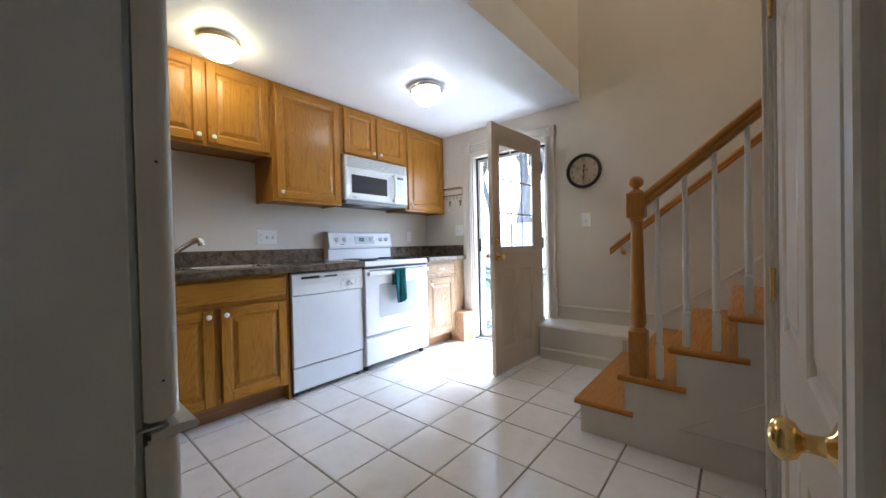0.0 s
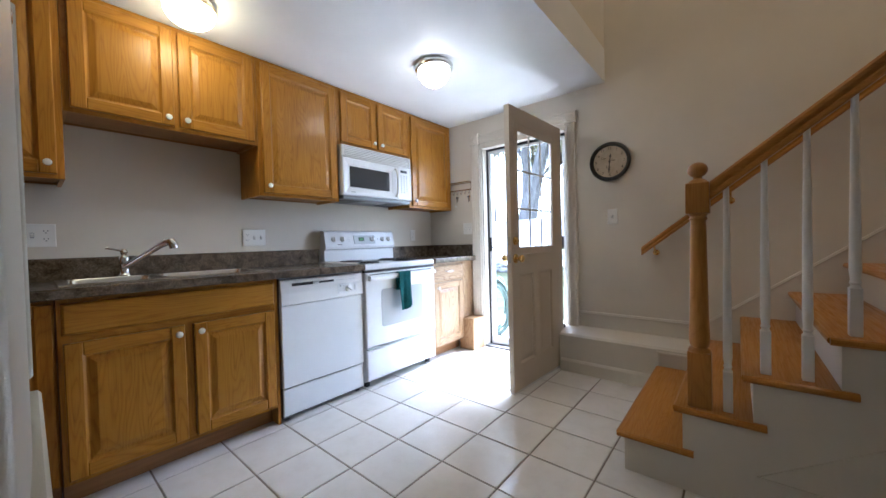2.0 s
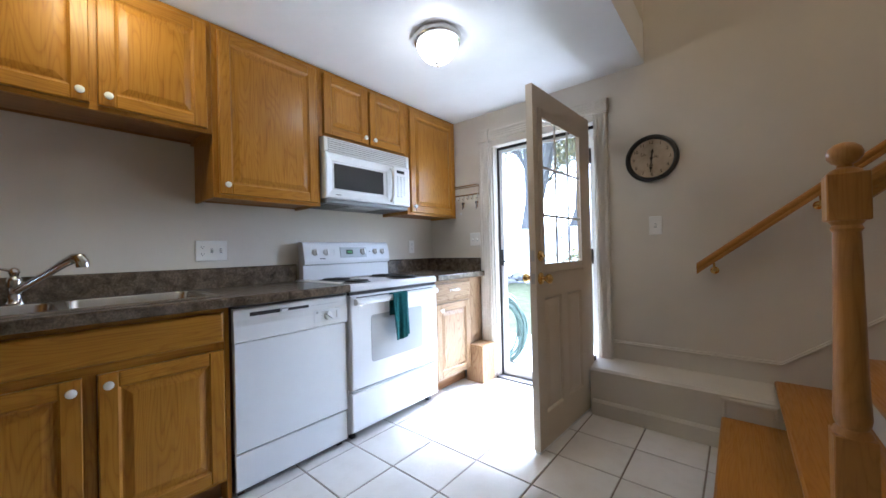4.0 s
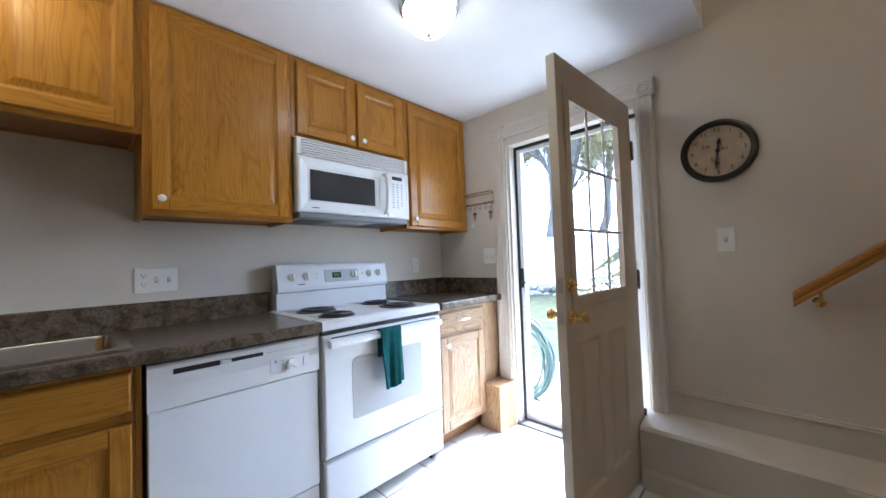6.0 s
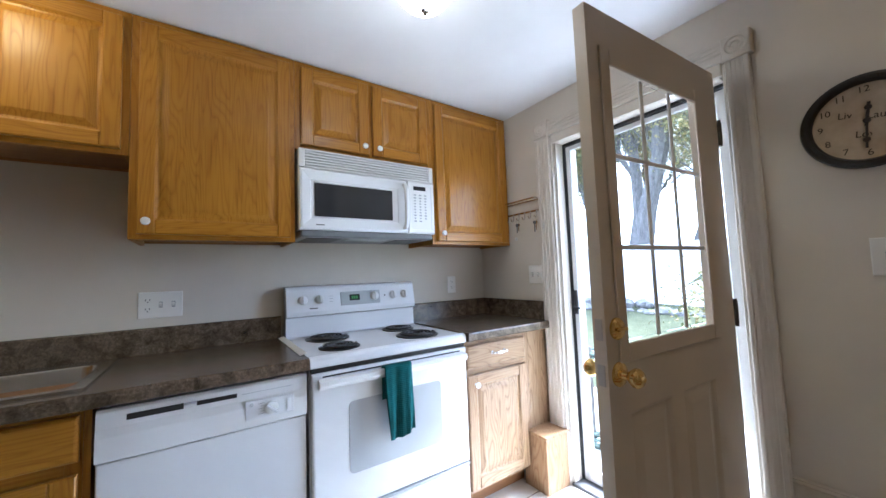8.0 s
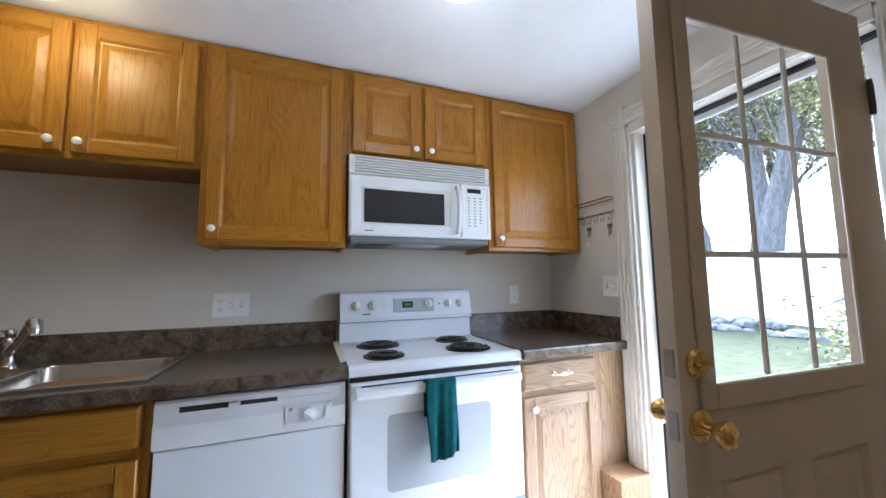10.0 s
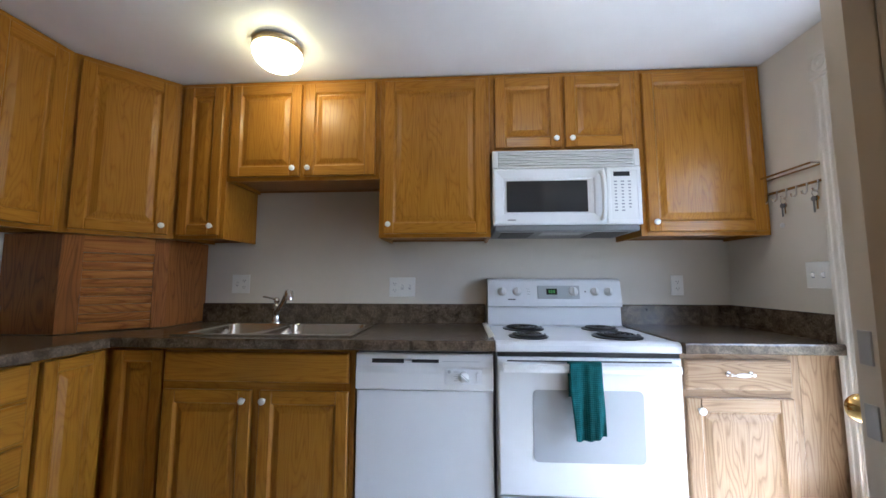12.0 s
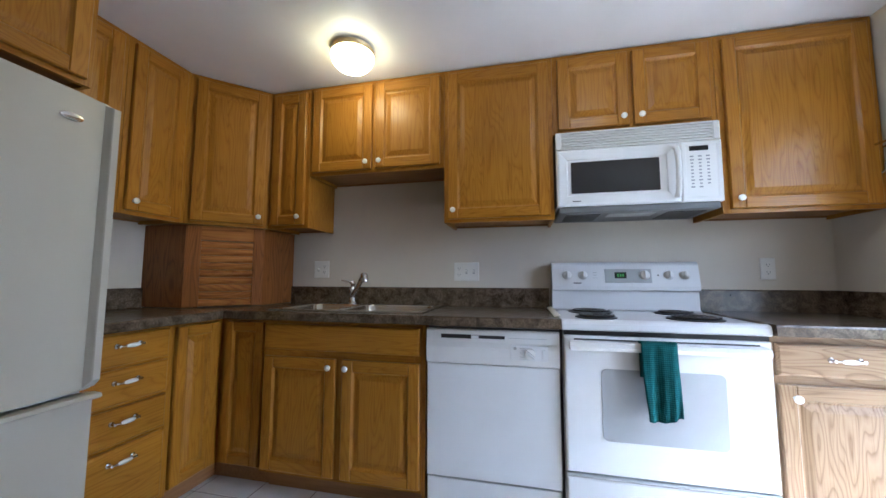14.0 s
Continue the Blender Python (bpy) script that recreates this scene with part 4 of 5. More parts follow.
prism(bm, [(0.545, 0.8735), (-0.018, 0.8735), (-0.026, 0.880), (-0.026, 0.902), (-0.018, 0.914), (0.0, 0.919), (0.03, 0.914), (0.50, 0.914), (0.52, 0.922), (0.545, 0.922)], "x", 0.0, RW)
ck = part("cooktop", bm, white_enamel, rg)


def burner(x, y, r):
    part("drip_pan", lathe(B(), [(r + 0.010, 0.0), (r + 0.012, 0.004), (r + 0.004, 0.005), (r - 0.006, 0.001), (0, 0.0005)], Matrix.Translation((x, y, 0.9142)), 32), coil_mat, ck, "black burner drip pan", smooth=True)
    turns, pts = 4, []
    for k in range(turns * 20 + 1):
        a = 2 * math.pi * k / 20
        q = 0.020 + (r - 0.024) * k / (turns * 20)
        pts.append((x + q * math.cos(a), y + q * math.sin(a), 0.9255))
    part("coil", tube(B(), pts, 0.0048, 6), coil_mat, ck, "black spiral heating coil", smooth=True)


burner(0.186, 0.400, 0.098)
burner(0.165, 0.135, 0.080)
burner(0.590, 0.400, 0.080)
burner(0.575, 0.150, 0.098)
bm = B()
prism(bm, [(0.560, 0.915), (0.500, 0.922), (0.503, 1.022), (0.480, 1.030), (0.478, 1.050), (0.500, 1.166), (0.508, 1.178), (0.522, 1.184), (0.560, 1.184)], "x", 0.004, RW - 0.010)
bg = part("backguard", bm, white_enamel, rg)
TILTM = Matrix.Translation((0, 0.489, 1.105)) @ pose(0, 0, 0, -10.4)
bm = stepped(B(), 0.285, 0.520, -0.036, 0.040, [(0, -0.003), (0.002, -0.004)], back=0.002)
part("control_plate", bm, grey_plastic, bg, "grey clock panel", at=TILTM)
part("display", one(0.335, 0.395, -0.0055, -0.003, -0.012, 0.022), dark_glass, bg, at=TILTM)
for k in range(3):
    part("digit", one(0.348 + 0.013 * k, 0.356 + 0.013 * k, -0.0062, -0.0052, -0.003, 0.013), green_led, bg, at=TILTM)
for x, r in ((0.085, 0.021), (0.170, 0.021), (0.485, 0.024), (0.605, 0.021), (0.680, 0.021)):
    z = 0.006
    bm = lathe(B(), [(r + 0.004, 0.0), (r + 0.003, 0.003), (r, 0.005), (r - 0.002, 0.016), (r - 0.006, 0.018), (0, 0.018)], Matrix.Translation((x, -0.001, z)) @ pose(0, 0, 0, 90), 24)
    box(bm, x - 0.0045, x + 0.0045, -0.029, -0.017, z - r + 0.003, z + r - 0.003, 0.002)
    part("knob", bm, white_plastic, bg, "white control knob", smooth=True, at=TILTM)
part("indicator_light", lathe(B(), [(0.004, 0), (0.004, 0.002), (0, 0.003)], Matrix.Translation((0.552, -0.001, 0.006)) @ pose(0, 0, 0, 90), 12), black, bg, at=TILTM)
part("badge", one(0.118, 0.160, -0.0022, -0.0005, -0.042, -0.036), dark_grey, bg, "small dark badge", at=TILTM)
for x in (0.225, 0.235):
    for z in (-0.01, 0.006, 0.02):
        part("print_mark", one(x, x + 0.008, -0.0012, -0.0002, z, z + 0.002), grey_ink, bg, at=TILTM)

# loose strip over the joint between the range and the worktop
strip = prism(B(), [(0.0, 0.9225), (0.026, 0.9295), (0.026, 0.9315), (0.0, 0.9245)], "y", 0.03, 0.545)
tagged(part("gap_strip", strip, plate_mat, None, at=west(0.580, -1.352)), "thin grey strip covering the gap beside the range", "trim strip")

# towel over the handle
bm = B()
nx, ns = 16, 46
grid = []
for k in range(ns + 1):
    s = k / ns
    row = []
    for i in range(nx + 1):
        u = i / nx
        wob = 0.008 * math.sin(u * 9 + s * 2.2) + 0.004 * math.sin(u * 21 + s * 5)
        if s < 0.26:
            y, z = -0.036 + 0.1 * wob, 0.70 + (0.835 - 0.70) * s / 0.26
        elif s < 0.34:
            a = (s - 0.26) / 0.08 * math.pi
            y, z = -0.0555 + 0.0195 * math.cos(a), 0.835 + 0.012 * math.sin(a)
        else:
            q = (s - 0.34) / 0.66
            y, z = -0.0755 - wob * (0.3 + q) - 0.010 * q, 0.835 - (0.835 - 0.552 + 0.010 * math.sin(u * 4 + 0.6)) * q
        q2 = max(0.0, s - 0.34) / 0.66
        x = 0.289 + 0.012 * q2 + (0.132 - 0.010 * q2) * u + 0.003 * math.sin(s * 7 + 1 + u)
        row.append(bm.verts.new((x, y, z)))
    grid.append(row)
for a, b in zip(grid, grid[1:]):
    for i in range(nx):
        bm.faces.new((a[i], a[i + 1], b[i + 1], b[i]))
towel = part("dish_towel", bm, towel_mat, None, smooth=True, at=west(0.580, -1.326))
sol = towel.modifiers.new("thick", "SOLIDIFY")
sol.thickness = 0.004
tagged(towel, "teal woven cotton towel hung over the oven handle", "towel")

# ---- microwave ----
mw = thing("microwave", west(0.340, -1.309), "white over-the-range microwave with dark window", "microwave")
MW, M0, M1 = 0.745, 1.456, 1.846
part("case", one(0.002, MW - 0.002, 0.020, 0.336, M0 + 0.002, M1), white_enamel, mw)
part("vent_bottom", one(0.01, MW - 0.01, 0.004, 0.334, M0 - 0.032, M0 + 0.001, 0.006), hood_grey, mw, "dark grey underside with filters")
part("lamp_cover", one(0.26, 0.48, 0.06, 0.16, M0 - 0.0345, M0 - 0.030, 0.002), grey_plastic, mw)
for x in (0.05, 0.53):
    part("filter", one(x, x + 0.17, 0.06, 0.28, M0 - 0.0345, M0 - 0.030, 0.002), coil_mat, mw)
bm = B()
zs = [M1 - 0.083 + k * 0.0135 for k in range(6)]
prof = [(0.019, M1 - 0.092), (-0.004, M1 - 0.092)]
for z in zs:
    prof += [(-0.004, z), (0.014, z + 0.0015), (0.014, z + 0.006), (-0.004, z + 0.0065)]
prof += [(-0.004, M1 - 0.004), (0.0, M1), (0.019, M1)]
prism(bm, prof, "x", 0.03, MW - 0.03)
box(bm, 0.0, 0.0295, -0.004, 0.019, M1 - 0.092, M1, 0.004)
box(bm, MW - 0.0295, MW, -0.004, 0.019, M1 - 0.092, M1, 0.004)
part("grille", bm, white_plastic, mw, "white louvred top grille")
bm = B()
stepped(bm, 0.0, 0.568, M0, M1 - 0.095, [(0, -0.002), (0.005, -0.010), (0.014, -0.012), (0.052, -0.003), (0.056, 0.000)], back=0.019)
md = part("door", bm, white_enamel, mw)
part("window", rounded_plate(B(), 0.072, 0.480, M0 + 0.066, M0 + 0.228, 0.004, -0.0035, 0.004), dark_glass, md, "dark tinted microwave window")
part("handle", tube(B(), [(0.545, -0.008, M1 - 0.122), (0.545, -0.030, M1 - 0.128), (0.546, -0.040, M1 - 0.16), (0.547, -0.044, (M0 + M1) / 2 - 0.04), (0.546, -0.040, M0 + 0.065), (0.545, -0.030, M0 + 0.032), (0.545, -0.008, M0 + 0.026)], [0.010, 0.012, 0.012, 0.012, 0.012, 0.012, 0.010], 12), white_plastic, md, smooth=True)
part("badge", one(0.075, 0.115, -0.0115, -0.008, M0 + 0.022, M0 + 0.027), dark_grey, md, "small dark badge")
cp = part("control_panel", stepped(B(), 0.570, MW, M0, M1 - 0.095, [(0, -0.004), (0.006, -0.011), (0.020, -0.011), (0.022, -0.009)], back=0.019), white_plastic, mw)
part("display", one(0.608, 0.688, -0.0102, -0.008, M1 - 0.145, M1 - 0.122), dark_glass, cp)
for r in range(10):
    for c in range(3):
        if r == 9 and c == 2:
            continue
        w = 0.016 if r in (0, 1, 7, 9) else 0.011
        x, z = 0.617 + 0.034 * c, M1 - 0.172 - 0.0165 * r
        part("button", one(x - w / 2, x + w / 2, -0.0096, -0.0086, z - 0.0035, z + 0.0035), grey_ink, cp)

# ---- refrigerator ----
fr = thing("refrigerator", Matrix(), "bisque bottom-freezer refrigerator with grey sides", "refrigerator")
FX0, FX1, FB, FD, FF, FZ = 1.262, 2.105, WS + 0.02, -2.966, -2.908, 1.705
part("body", one(FX0 + 0.004, FX1, FB, FD - 0.012, 0.03, FZ - 0.012, 0.004), fridge_side, fr, "grey textured steel case")
part("gasket", one(FX0 + 0.012, FX1 - 0.010, FD - 0.0115, FD - 0.001, 0.06, FZ - 0.02), grey_plastic, fr)


def fridge_door(name, z0, z1):
    """A slightly bowed door with rounded corners, drawn upward from its plan."""
    n, pts = 12, []
    pts += [(FX1, FD), (FX1, FF - 0.028)]
    for k in range(5):
        a = radians(90 - 22.5 * k)
        pts.append((FX1 - 0.024 + 0.024 * math.sin(a), FF - 0.024 + 0.024 * math.cos(a)))
    for k in range(1, n):
        u = k / n
        pts.append((FX1 - 0.024 - u * (FX1 - FX0 - 0.075), FF + 0.010 * math.sin(math.pi * u)))
    pts += [(FX0 + 0.050, FF - 0.002), (FX0 + 0.038, FF - 0.012), (FX0 + 0.002, FF - 0.014), (FX0, FF - 0.018), (FX0, FD)]
    bm = prism(B(), pts, "z", z0, z1)
    es = [e for e in bm.edges if abs(e.verts[0].co.z - e.verts[1].co.z) < 1e-6]
    bmesh.ops.bevel(bm, geom=es, offset=0.006, segments=2, affect="EDGES")
    return part(name, bm, fridge_mat, fr, smooth=True)


upper_door = fridge_door("refrigerator_door", 0.722, FZ)
low = fridge_door("freezer_door", 0.075, 0.690)
# raised grip along the opening edge, its ends cut at a slant
bm = B()
grip = [(FX0 + 0.036, FF - 0.0135, 0.0), (FX0 + 0.027, FF + 0.012, 0.022), (FX0 + 0.024, FF + 0.016, 0.026), (FX0 + 0.004, FF + 0.016, 0.026), (FX0 + 0.0005, FF + 0.011, 0.022), (FX0 + 0.0005, FF - 0.0135, 0.0)]
lo = [bm.verts.new((x, y, 0.726 + d)) for x, y, d in grip]
hi = [bm.verts.new((x, y, FZ - 0.004 - d * 0.4)) for x, y, d in grip]
bm.faces.new(lo[::-1]), bm.faces.new(hi)
for i in range(6):
    bm.faces.new((lo[i], lo[(i + 1) % 6], hi[(i + 1) % 6], hi[i]))
part("edge_handle", bm, fridge_mat, upper_door, "raised door grip along the opening edge")
part("pull_lip", prism(B(), [(FD + 0.01, 0.6905), (FF + 0.022, 0.6905), (FF + 0.028, 0.697), (FF + 0.022, 0.706), (FF - 0.005, 0.708), (FD + 0.01, 0.704)], "x", FX0, FX1 + 0.003), fridge_mat, low)
part("hinge_plate", one(FX1 - 0.075, FX1 + 0.001, FD - 0.010, FF - 0.020, 0.7095, 0.715, 0.002), dull_steel, fr)
part("badge", lathe(B(), [(0.032, 0), (0.030, 0.003), (0.024, 0.004), (0, 0.004)], Matrix.Translation((1.398, FF + 0.0075, 1.612)) @ pose(0, 0, 0, -90), 24, 1.0, 0.42), chrome, upper_door, "oval silver badge", smooth=True)
for z in (1.210, 0.797):
    part("bolt_cap", lathe(B(), [(0.0028, 0), (0.0025, 0.001), (0, 0.0012)], Matrix.Translation((FX1 + 0.0001, -2.936, z)) @ pose(0, 0, 0, 0, 90), 12), bronze, upper_door)
part("base_grille", one(FX0 + 0.01, FX1 - 0.005, FD - 0.012, FD + 0.03, 0.0, 0.07, 0.003), dark_grey, fr)

# ---- ceiling lamps ----


def dome(bm, r, h, z, n=9):
    prof = [(r * math.cos(math.pi / 2 * k / n) ** 0.8 if k < n else 0.0, z - h * math.sin(math.pi / 2 * k / n)) for k in range(n + 1)]
    return lathe(bm, prof, Matrix(), 40)


lamp = thing("ceiling_lamp", pose(0.605, -2.335, 0), "flush ceiling lamp with frosted dome and brass band, lit", "ceiling lamp", "ceiling lamps")
part("canopy", lathe(B(), [(0.094, CEIL - 0.001), (0.099, CEIL - 0.003), (0.099, CEIL - 0.007), (0.096, CEIL - 0.0085)], Matrix(), 40), white_enamel, lamp, smooth=True)
part("band", lathe(B(), [(0.100, CEIL - 0.009), (0.107, CEIL - 0.011), (0.109, CEIL - 0.015), (0.106, CEIL - 0.018), (0.109, CEIL - 0.022), (0.107, CEIL - 0.027), (0.110, CEIL - 0.031), (0.108, CEIL - 0.040), (0.104, CEIL - 0.043)], Matrix(), 40), pale_brass, lamp, "reeded brass band", smooth=True)
part("globe", dome(B(), 0.110, 0.078, CEIL - 0.0435), globe_warm, lamp, "glowing frosted glass globe", smooth=True)
lamp = thing("ceiling_lamp", pose(1.072, -1.040, 0), "flush ceiling lamp with alabaster bowl and brushed finial, lit", "ceiling lamp", "ceiling lamps")
part("canopy", lathe(B(), [(0.130, CEIL - 0.002), (0.133, CEIL - 0.008), (0.132, CEIL - 0.022), (0.127, CEIL - 0.036), (0.116, CEIL - 0.042)], Matrix(), 44), chrome, lamp, "brushed nickel canopy", smooth=True)
part("globe", lathe(B(), [(0.110, CEIL - 0.043), (0.113, CEIL - 0.050), (0.111, CEIL - 0.062), (0.104, CEIL - 0.080), (0.092, CEIL - 0.100), (0.076, CEIL - 0.118), (0.056, CEIL - 0.133), (0.034, CEIL - 0.143), (0.012, CEIL - 0.148), (0, CEIL - 0.1482)], Matrix(), 40), globe_pale, lamp, "glowing alabaster glass bowl", smooth=True)
part("finial", lathe(B(), [(0.016, CEIL - 0.146), (0.015, CEIL - 0.152), (0.007, CEIL - 0.156), (0.008, CEIL - 0.162), (0.004, CEIL - 0.168), (0, CEIL - 0.169)], Matrix(), 18), chrome, lamp, smooth=True)

# unseen lamp, added upstairs to light the stairwell
lamp = thing("ceiling_lamp", pose(3.3, -0.75, TOP - CEIL), "assumed flush ceiling lamp above the stairs, out of view, lit", "ceiling lamp", "ceiling lamps")
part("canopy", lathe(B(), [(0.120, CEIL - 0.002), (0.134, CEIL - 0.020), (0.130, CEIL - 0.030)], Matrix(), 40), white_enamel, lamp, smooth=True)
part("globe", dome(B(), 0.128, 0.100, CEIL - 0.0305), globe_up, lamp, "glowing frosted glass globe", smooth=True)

# ---- plates, rack, clock ----


def plate(m, w, h, label, kind):
    p = thing("switch_plate" if "s" in kind else "outlet_plate", m, label, "switch" if kind == "s" else "outlet")
    part("plate", stepped(B(), -w / 2, w / 2, -h / 2, h / 2, [(0, -0.002), (0.003, -0.005)], back=-0.0005), plate_mat, p)
    n = len(kind)
    for k, c in enumerate(kind):
        x = (k - (n - 1) / 2) * 0.046
        if c == "s":
            part("toggle_slot", one(x - 0.0065, x + 0.0065, -0.0056, -0.004, -0.013, 0.013), grey_ink, p)
            part("toggle", prism(B(), [(-0.0055, -0.009), (-0.018, 0.004), (-0.017, 0.010), (-0.0055, 0.010)], "x", x - 0.005, x + 0.005), plate_mat, p)
        elif c == "o":
            for z in (-0.020, 0.020):
                o = part("socket", rounded_plate(B(), x - 0.016, x + 0.016, z - 0.0135, z + 0.0135, 0.008, -0.0065, -0.0045), plate_mat, p)
                bm = one(x - 0.0085, x - 0.0055, -0.0068, -0.006, z - 0.001, z + 0.007)
                box(bm, x + 0.0055, x + 0.0085, -0.0068, -0.006, z, z + 0.006)
                box(bm, x - 0.0025, x + 0.0025, -0.0068, -0.006, z - 0.009, z - 0.005)
                part("slot", bm, dark_grey, o)
        elif c == "r":
            part("rocker", one(x - 0.012, x + 0.012, -0.009, -0.0045, -0.026, 0.026, 0.002), plate_mat, p)
    return p


plate(pose(0.0, -2.850, 1.152, 0, 0, 90), 0.115, 0.116, "white two-gang switch and outlet plate above the backsplash", "so")
plate(pose(0.0, -1.833, 1.134, 0, 0, 90), 0.160, 0.116, "white three-gang outlet and switch plate above the worktop", "oss")
plate(pose(0.0, -0.217, 1.146, 0, 0, 90), 0.070, 0.116, "white outlet plate beside the range", "o")
plate(pose(0.517, WN, 1.199), 0.112, 0.116, "white double switch plate beside the back door", "ss")
plate(pose(1.920, WN, 1.232), 0.072, 0.118, "white single switch plate under the clock", "s")

RX, RZ0 = 0.435, 1.648
rack = thing("key_rack", pose(RX, WN, RZ0), "brushed metal key rack with hooks, hung on the wall", "key rack")
part("top_bar", tube(B(), [(-0.150, -0.003, 0.030), (-0.150, -0.044, 0.032), (-0.146, -0.050, 0.032), (0.146, -0.050, 0.032), (0.150, -0.044, 0.032), (0.150, -0.003, 0.030)], 0.0055, 8), chrome, rack, smooth=True)
part("back_bar", tube(B(), [(-0.148, -0.008, 0.026), (0.148, -0.008, 0.026)], 0.0045, 8), chrome, rack, smooth=True)
for x in (-0.140, 0.140):
    part("bracket", one(x - 0.006, x + 0.006, -0.006, -0.001, -0.058, 0.034, 0.001), chrome, rack)
part("rail", one(-0.146, 0.146, -0.010, -0.0062, -0.050, -0.037, 0.001), chrome, rack)
for k in range(6):
    x = -0.125 + 0.05 * k
    part("hook", tube(B(), [(x, -0.010, -0.040), (x, -0.013, -0.078), (x, -0.022, -0.090), (x, -0.032, -0.087), (x, -0.036, -0.074)], 0.004, 7), chrome, rack, smooth=True)
for k, l in ((2, 0.052), (5, 0.060)):
    kr = thing("key_ring", pose(RX - 0.125 + 0.05 * k, WN, RZ0), "small bunch of keys on a rack hook", "keys")
    pts = [(0.0, -0.028 + 0.013 * math.cos(a), -0.098 + 0.015 * math.sin(a)) for a in [2 * math.pi * i / 16 for i in range(17)]]
    part("ring", tube(B(), pts, 0.0016, 6), chrome, kr)
    for dx, tip, mat in ((-0.004, 0.0, dark_grey), (0.006, 0.012, chrome)):
        bm = lathe(B(), [(0.0, 0.0), (0.0115, 0.0), (0.0115, 0.0022), (0.0, 0.0022)], Matrix.Translation((dx, -0.029 + dx * 0.4, -0.121)) @ pose(0, 0, 0, 90), 14)
        box(bm, dx - 0.004, dx + 0.004, -0.031 + dx * 0.4, -0.029 + dx * 0.4, -0.121 - l + tip, -0.112)
        part("key", bm, mat, kr)

bm = lathe(B(), [(0.0, 0.0), (0.012, 0.0), (0.012, 0.004), (0.004, 0.008), (0, 0.010)], Matrix.Translation((0.365, WN, 1.44)) @ pose(0, 0, 0, 90), 12)
tagged(part("adhesive_hook", bm, white_plastic), "tiny white adhesive hook on the wall", "hook")

clock = thing("wall_clock", pose(1.910, WN, 1.662) @ Matrix.Scale(0.945, 4), "round wall clock with black rim and parchment face", "clock")
part("rim", lathe(B(), [(0.150, 0.0), (0.158, 0.006), (0.160, 0.018), (0.156, 0.030), (0.146, 0.036), (0.136, 0.034), (0.130, 0.024), (0.128, 0.014)], pose(0, 0, 0, 90), 56), clock_rim, clock, smooth=True)
part("face", lathe(B(), [(0.132, 0.010), (0.132, 0.014), (0, 0.0142)], pose(0, 0, 0, 90), 48), clock_face, clock)
for k in range(1, 13):
    a = radians(90 - 30 * k)
    text_mesh("numeral", str(k), 0.030, ink, clock, pose(0.108 * math.cos(a), -0.0148, 0.108 * math.sin(a), 90))
for words, x, z in (("Live", -0.040, 0.032), ("Laugh", 0.035, 0.010), ("Love", 0.0, -0.045)):
    text_mesh("lettering", words, 0.030, ink, clock, pose(x, -0.0148, z, 90) @ Matrix(((1, 0.28, 0, 0), (0, 1, 0, 0), (0, 0, 1, 0), (0, 0, 0, 1))))
for a, l, w, y in ((8, 0.062, 0.008, -0.019), (184, 0.092, 0.006, -0.021)):
    bm = B()
    stepped(bm, -w / 2, w / 2, -0.018, l, [(0, y), (0.001, y - 0.001)], back=y + 0.0015)
    lathe(bm, [(0.009, 0), (0.009, 0.002), (0, 0.003)], Matrix.Translation((0, y, 0)) @ pose(0, 0, 0, 90), 12)
    lathe(bm, [(0.009, 0), (0.009, 0.0015), (0, 0.002)], Matrix.Translation((0, y, l * 0.7)) @ pose(0, 0, 0, 90), 10)
    part("hand_pointer", bm, ink, clock, at=pose(0, 0, 0, 0, a))

# ---- stairs ----
RISE, RUN, NOSE, SIDE = 0.178, 0.2235, 2.232, -1.150
STEPS = 11
stairs = thing("staircase", Matrix(), "oak-treaded staircase with cream painted risers and side", "stairs", kind="structure")
for i in range(STEPS):
    x0, z = NOSE + i * RUN, RISE * (i + 1)
    bm = B()
    x1 = x0 + RUN + 0.072
    y1 = WN - 0.001 if i else -0.127
    yb = WN - 0.001
    # board with a rounded nosing, returned along its open side
    prism(bm, [(x0 + 0.010, z - 0.028), (x0 + 0.002, z - 0.022), (x0, z - 0.014), (x0 + 0.002, z - 0.006), (x0 + 0.010, z), (x0 + RUN + 0.034, z), (x0 + RUN + 0.034, z - 0.028)], "y", SIDE + 0.001, y1)
    prism(bm, [(SIDE + 0.0012, z - 0.0275), (SIDE - 0.010, z - 0.0275), (SIDE - 0.018, z - 0.021), (SIDE - 0.020, z - 0.014), (SIDE - 0.018, z - 0.006), (SIDE - 0.010, z - 0.0004), (SIDE + 0.0012, z - 0.0004)], "x", x0 + 0.006, x1)
    part("tread", bm, oak_tread, stairs)
    y1 = yb if i > 1 else -0.127 if i == 0 else -0.106
    part("riser", one(x0 + 0.034, x0 + 0.052, SIDE + 0.022, y1, z - RISE + 0.0006, z - 0.0285), stair_side, stairs)
bm = B()
out = [(NOSE + 0.034, 0.0), (NOSE + 0.034, RISE - 0.0290)]
for i in range(1, STEPS):
    x = NOSE + i * RUN + 0.034
    out += [(x, RISE * i - 0.0290), (x, RISE * (i + 1) - 0.0290)]
out += [(NOSE + STEPS * RUN, RISE * STEPS - 0.029), (NOSE + STEPS * RUN, 0.0)]
prism(bm, out, "y", SIDE + 0.002, SIDE + 0.021)
part("side_panel", bm, stair_side, stairs)
bm = prism(B(), [(2.73, 0.157), (4.6, 0.157), (4.6, 1.45), (3.101, 0.412)], "y", SIDE - 0.006, SIDE + 0.0015)
part("access_panel", bm, stair_side, stairs)
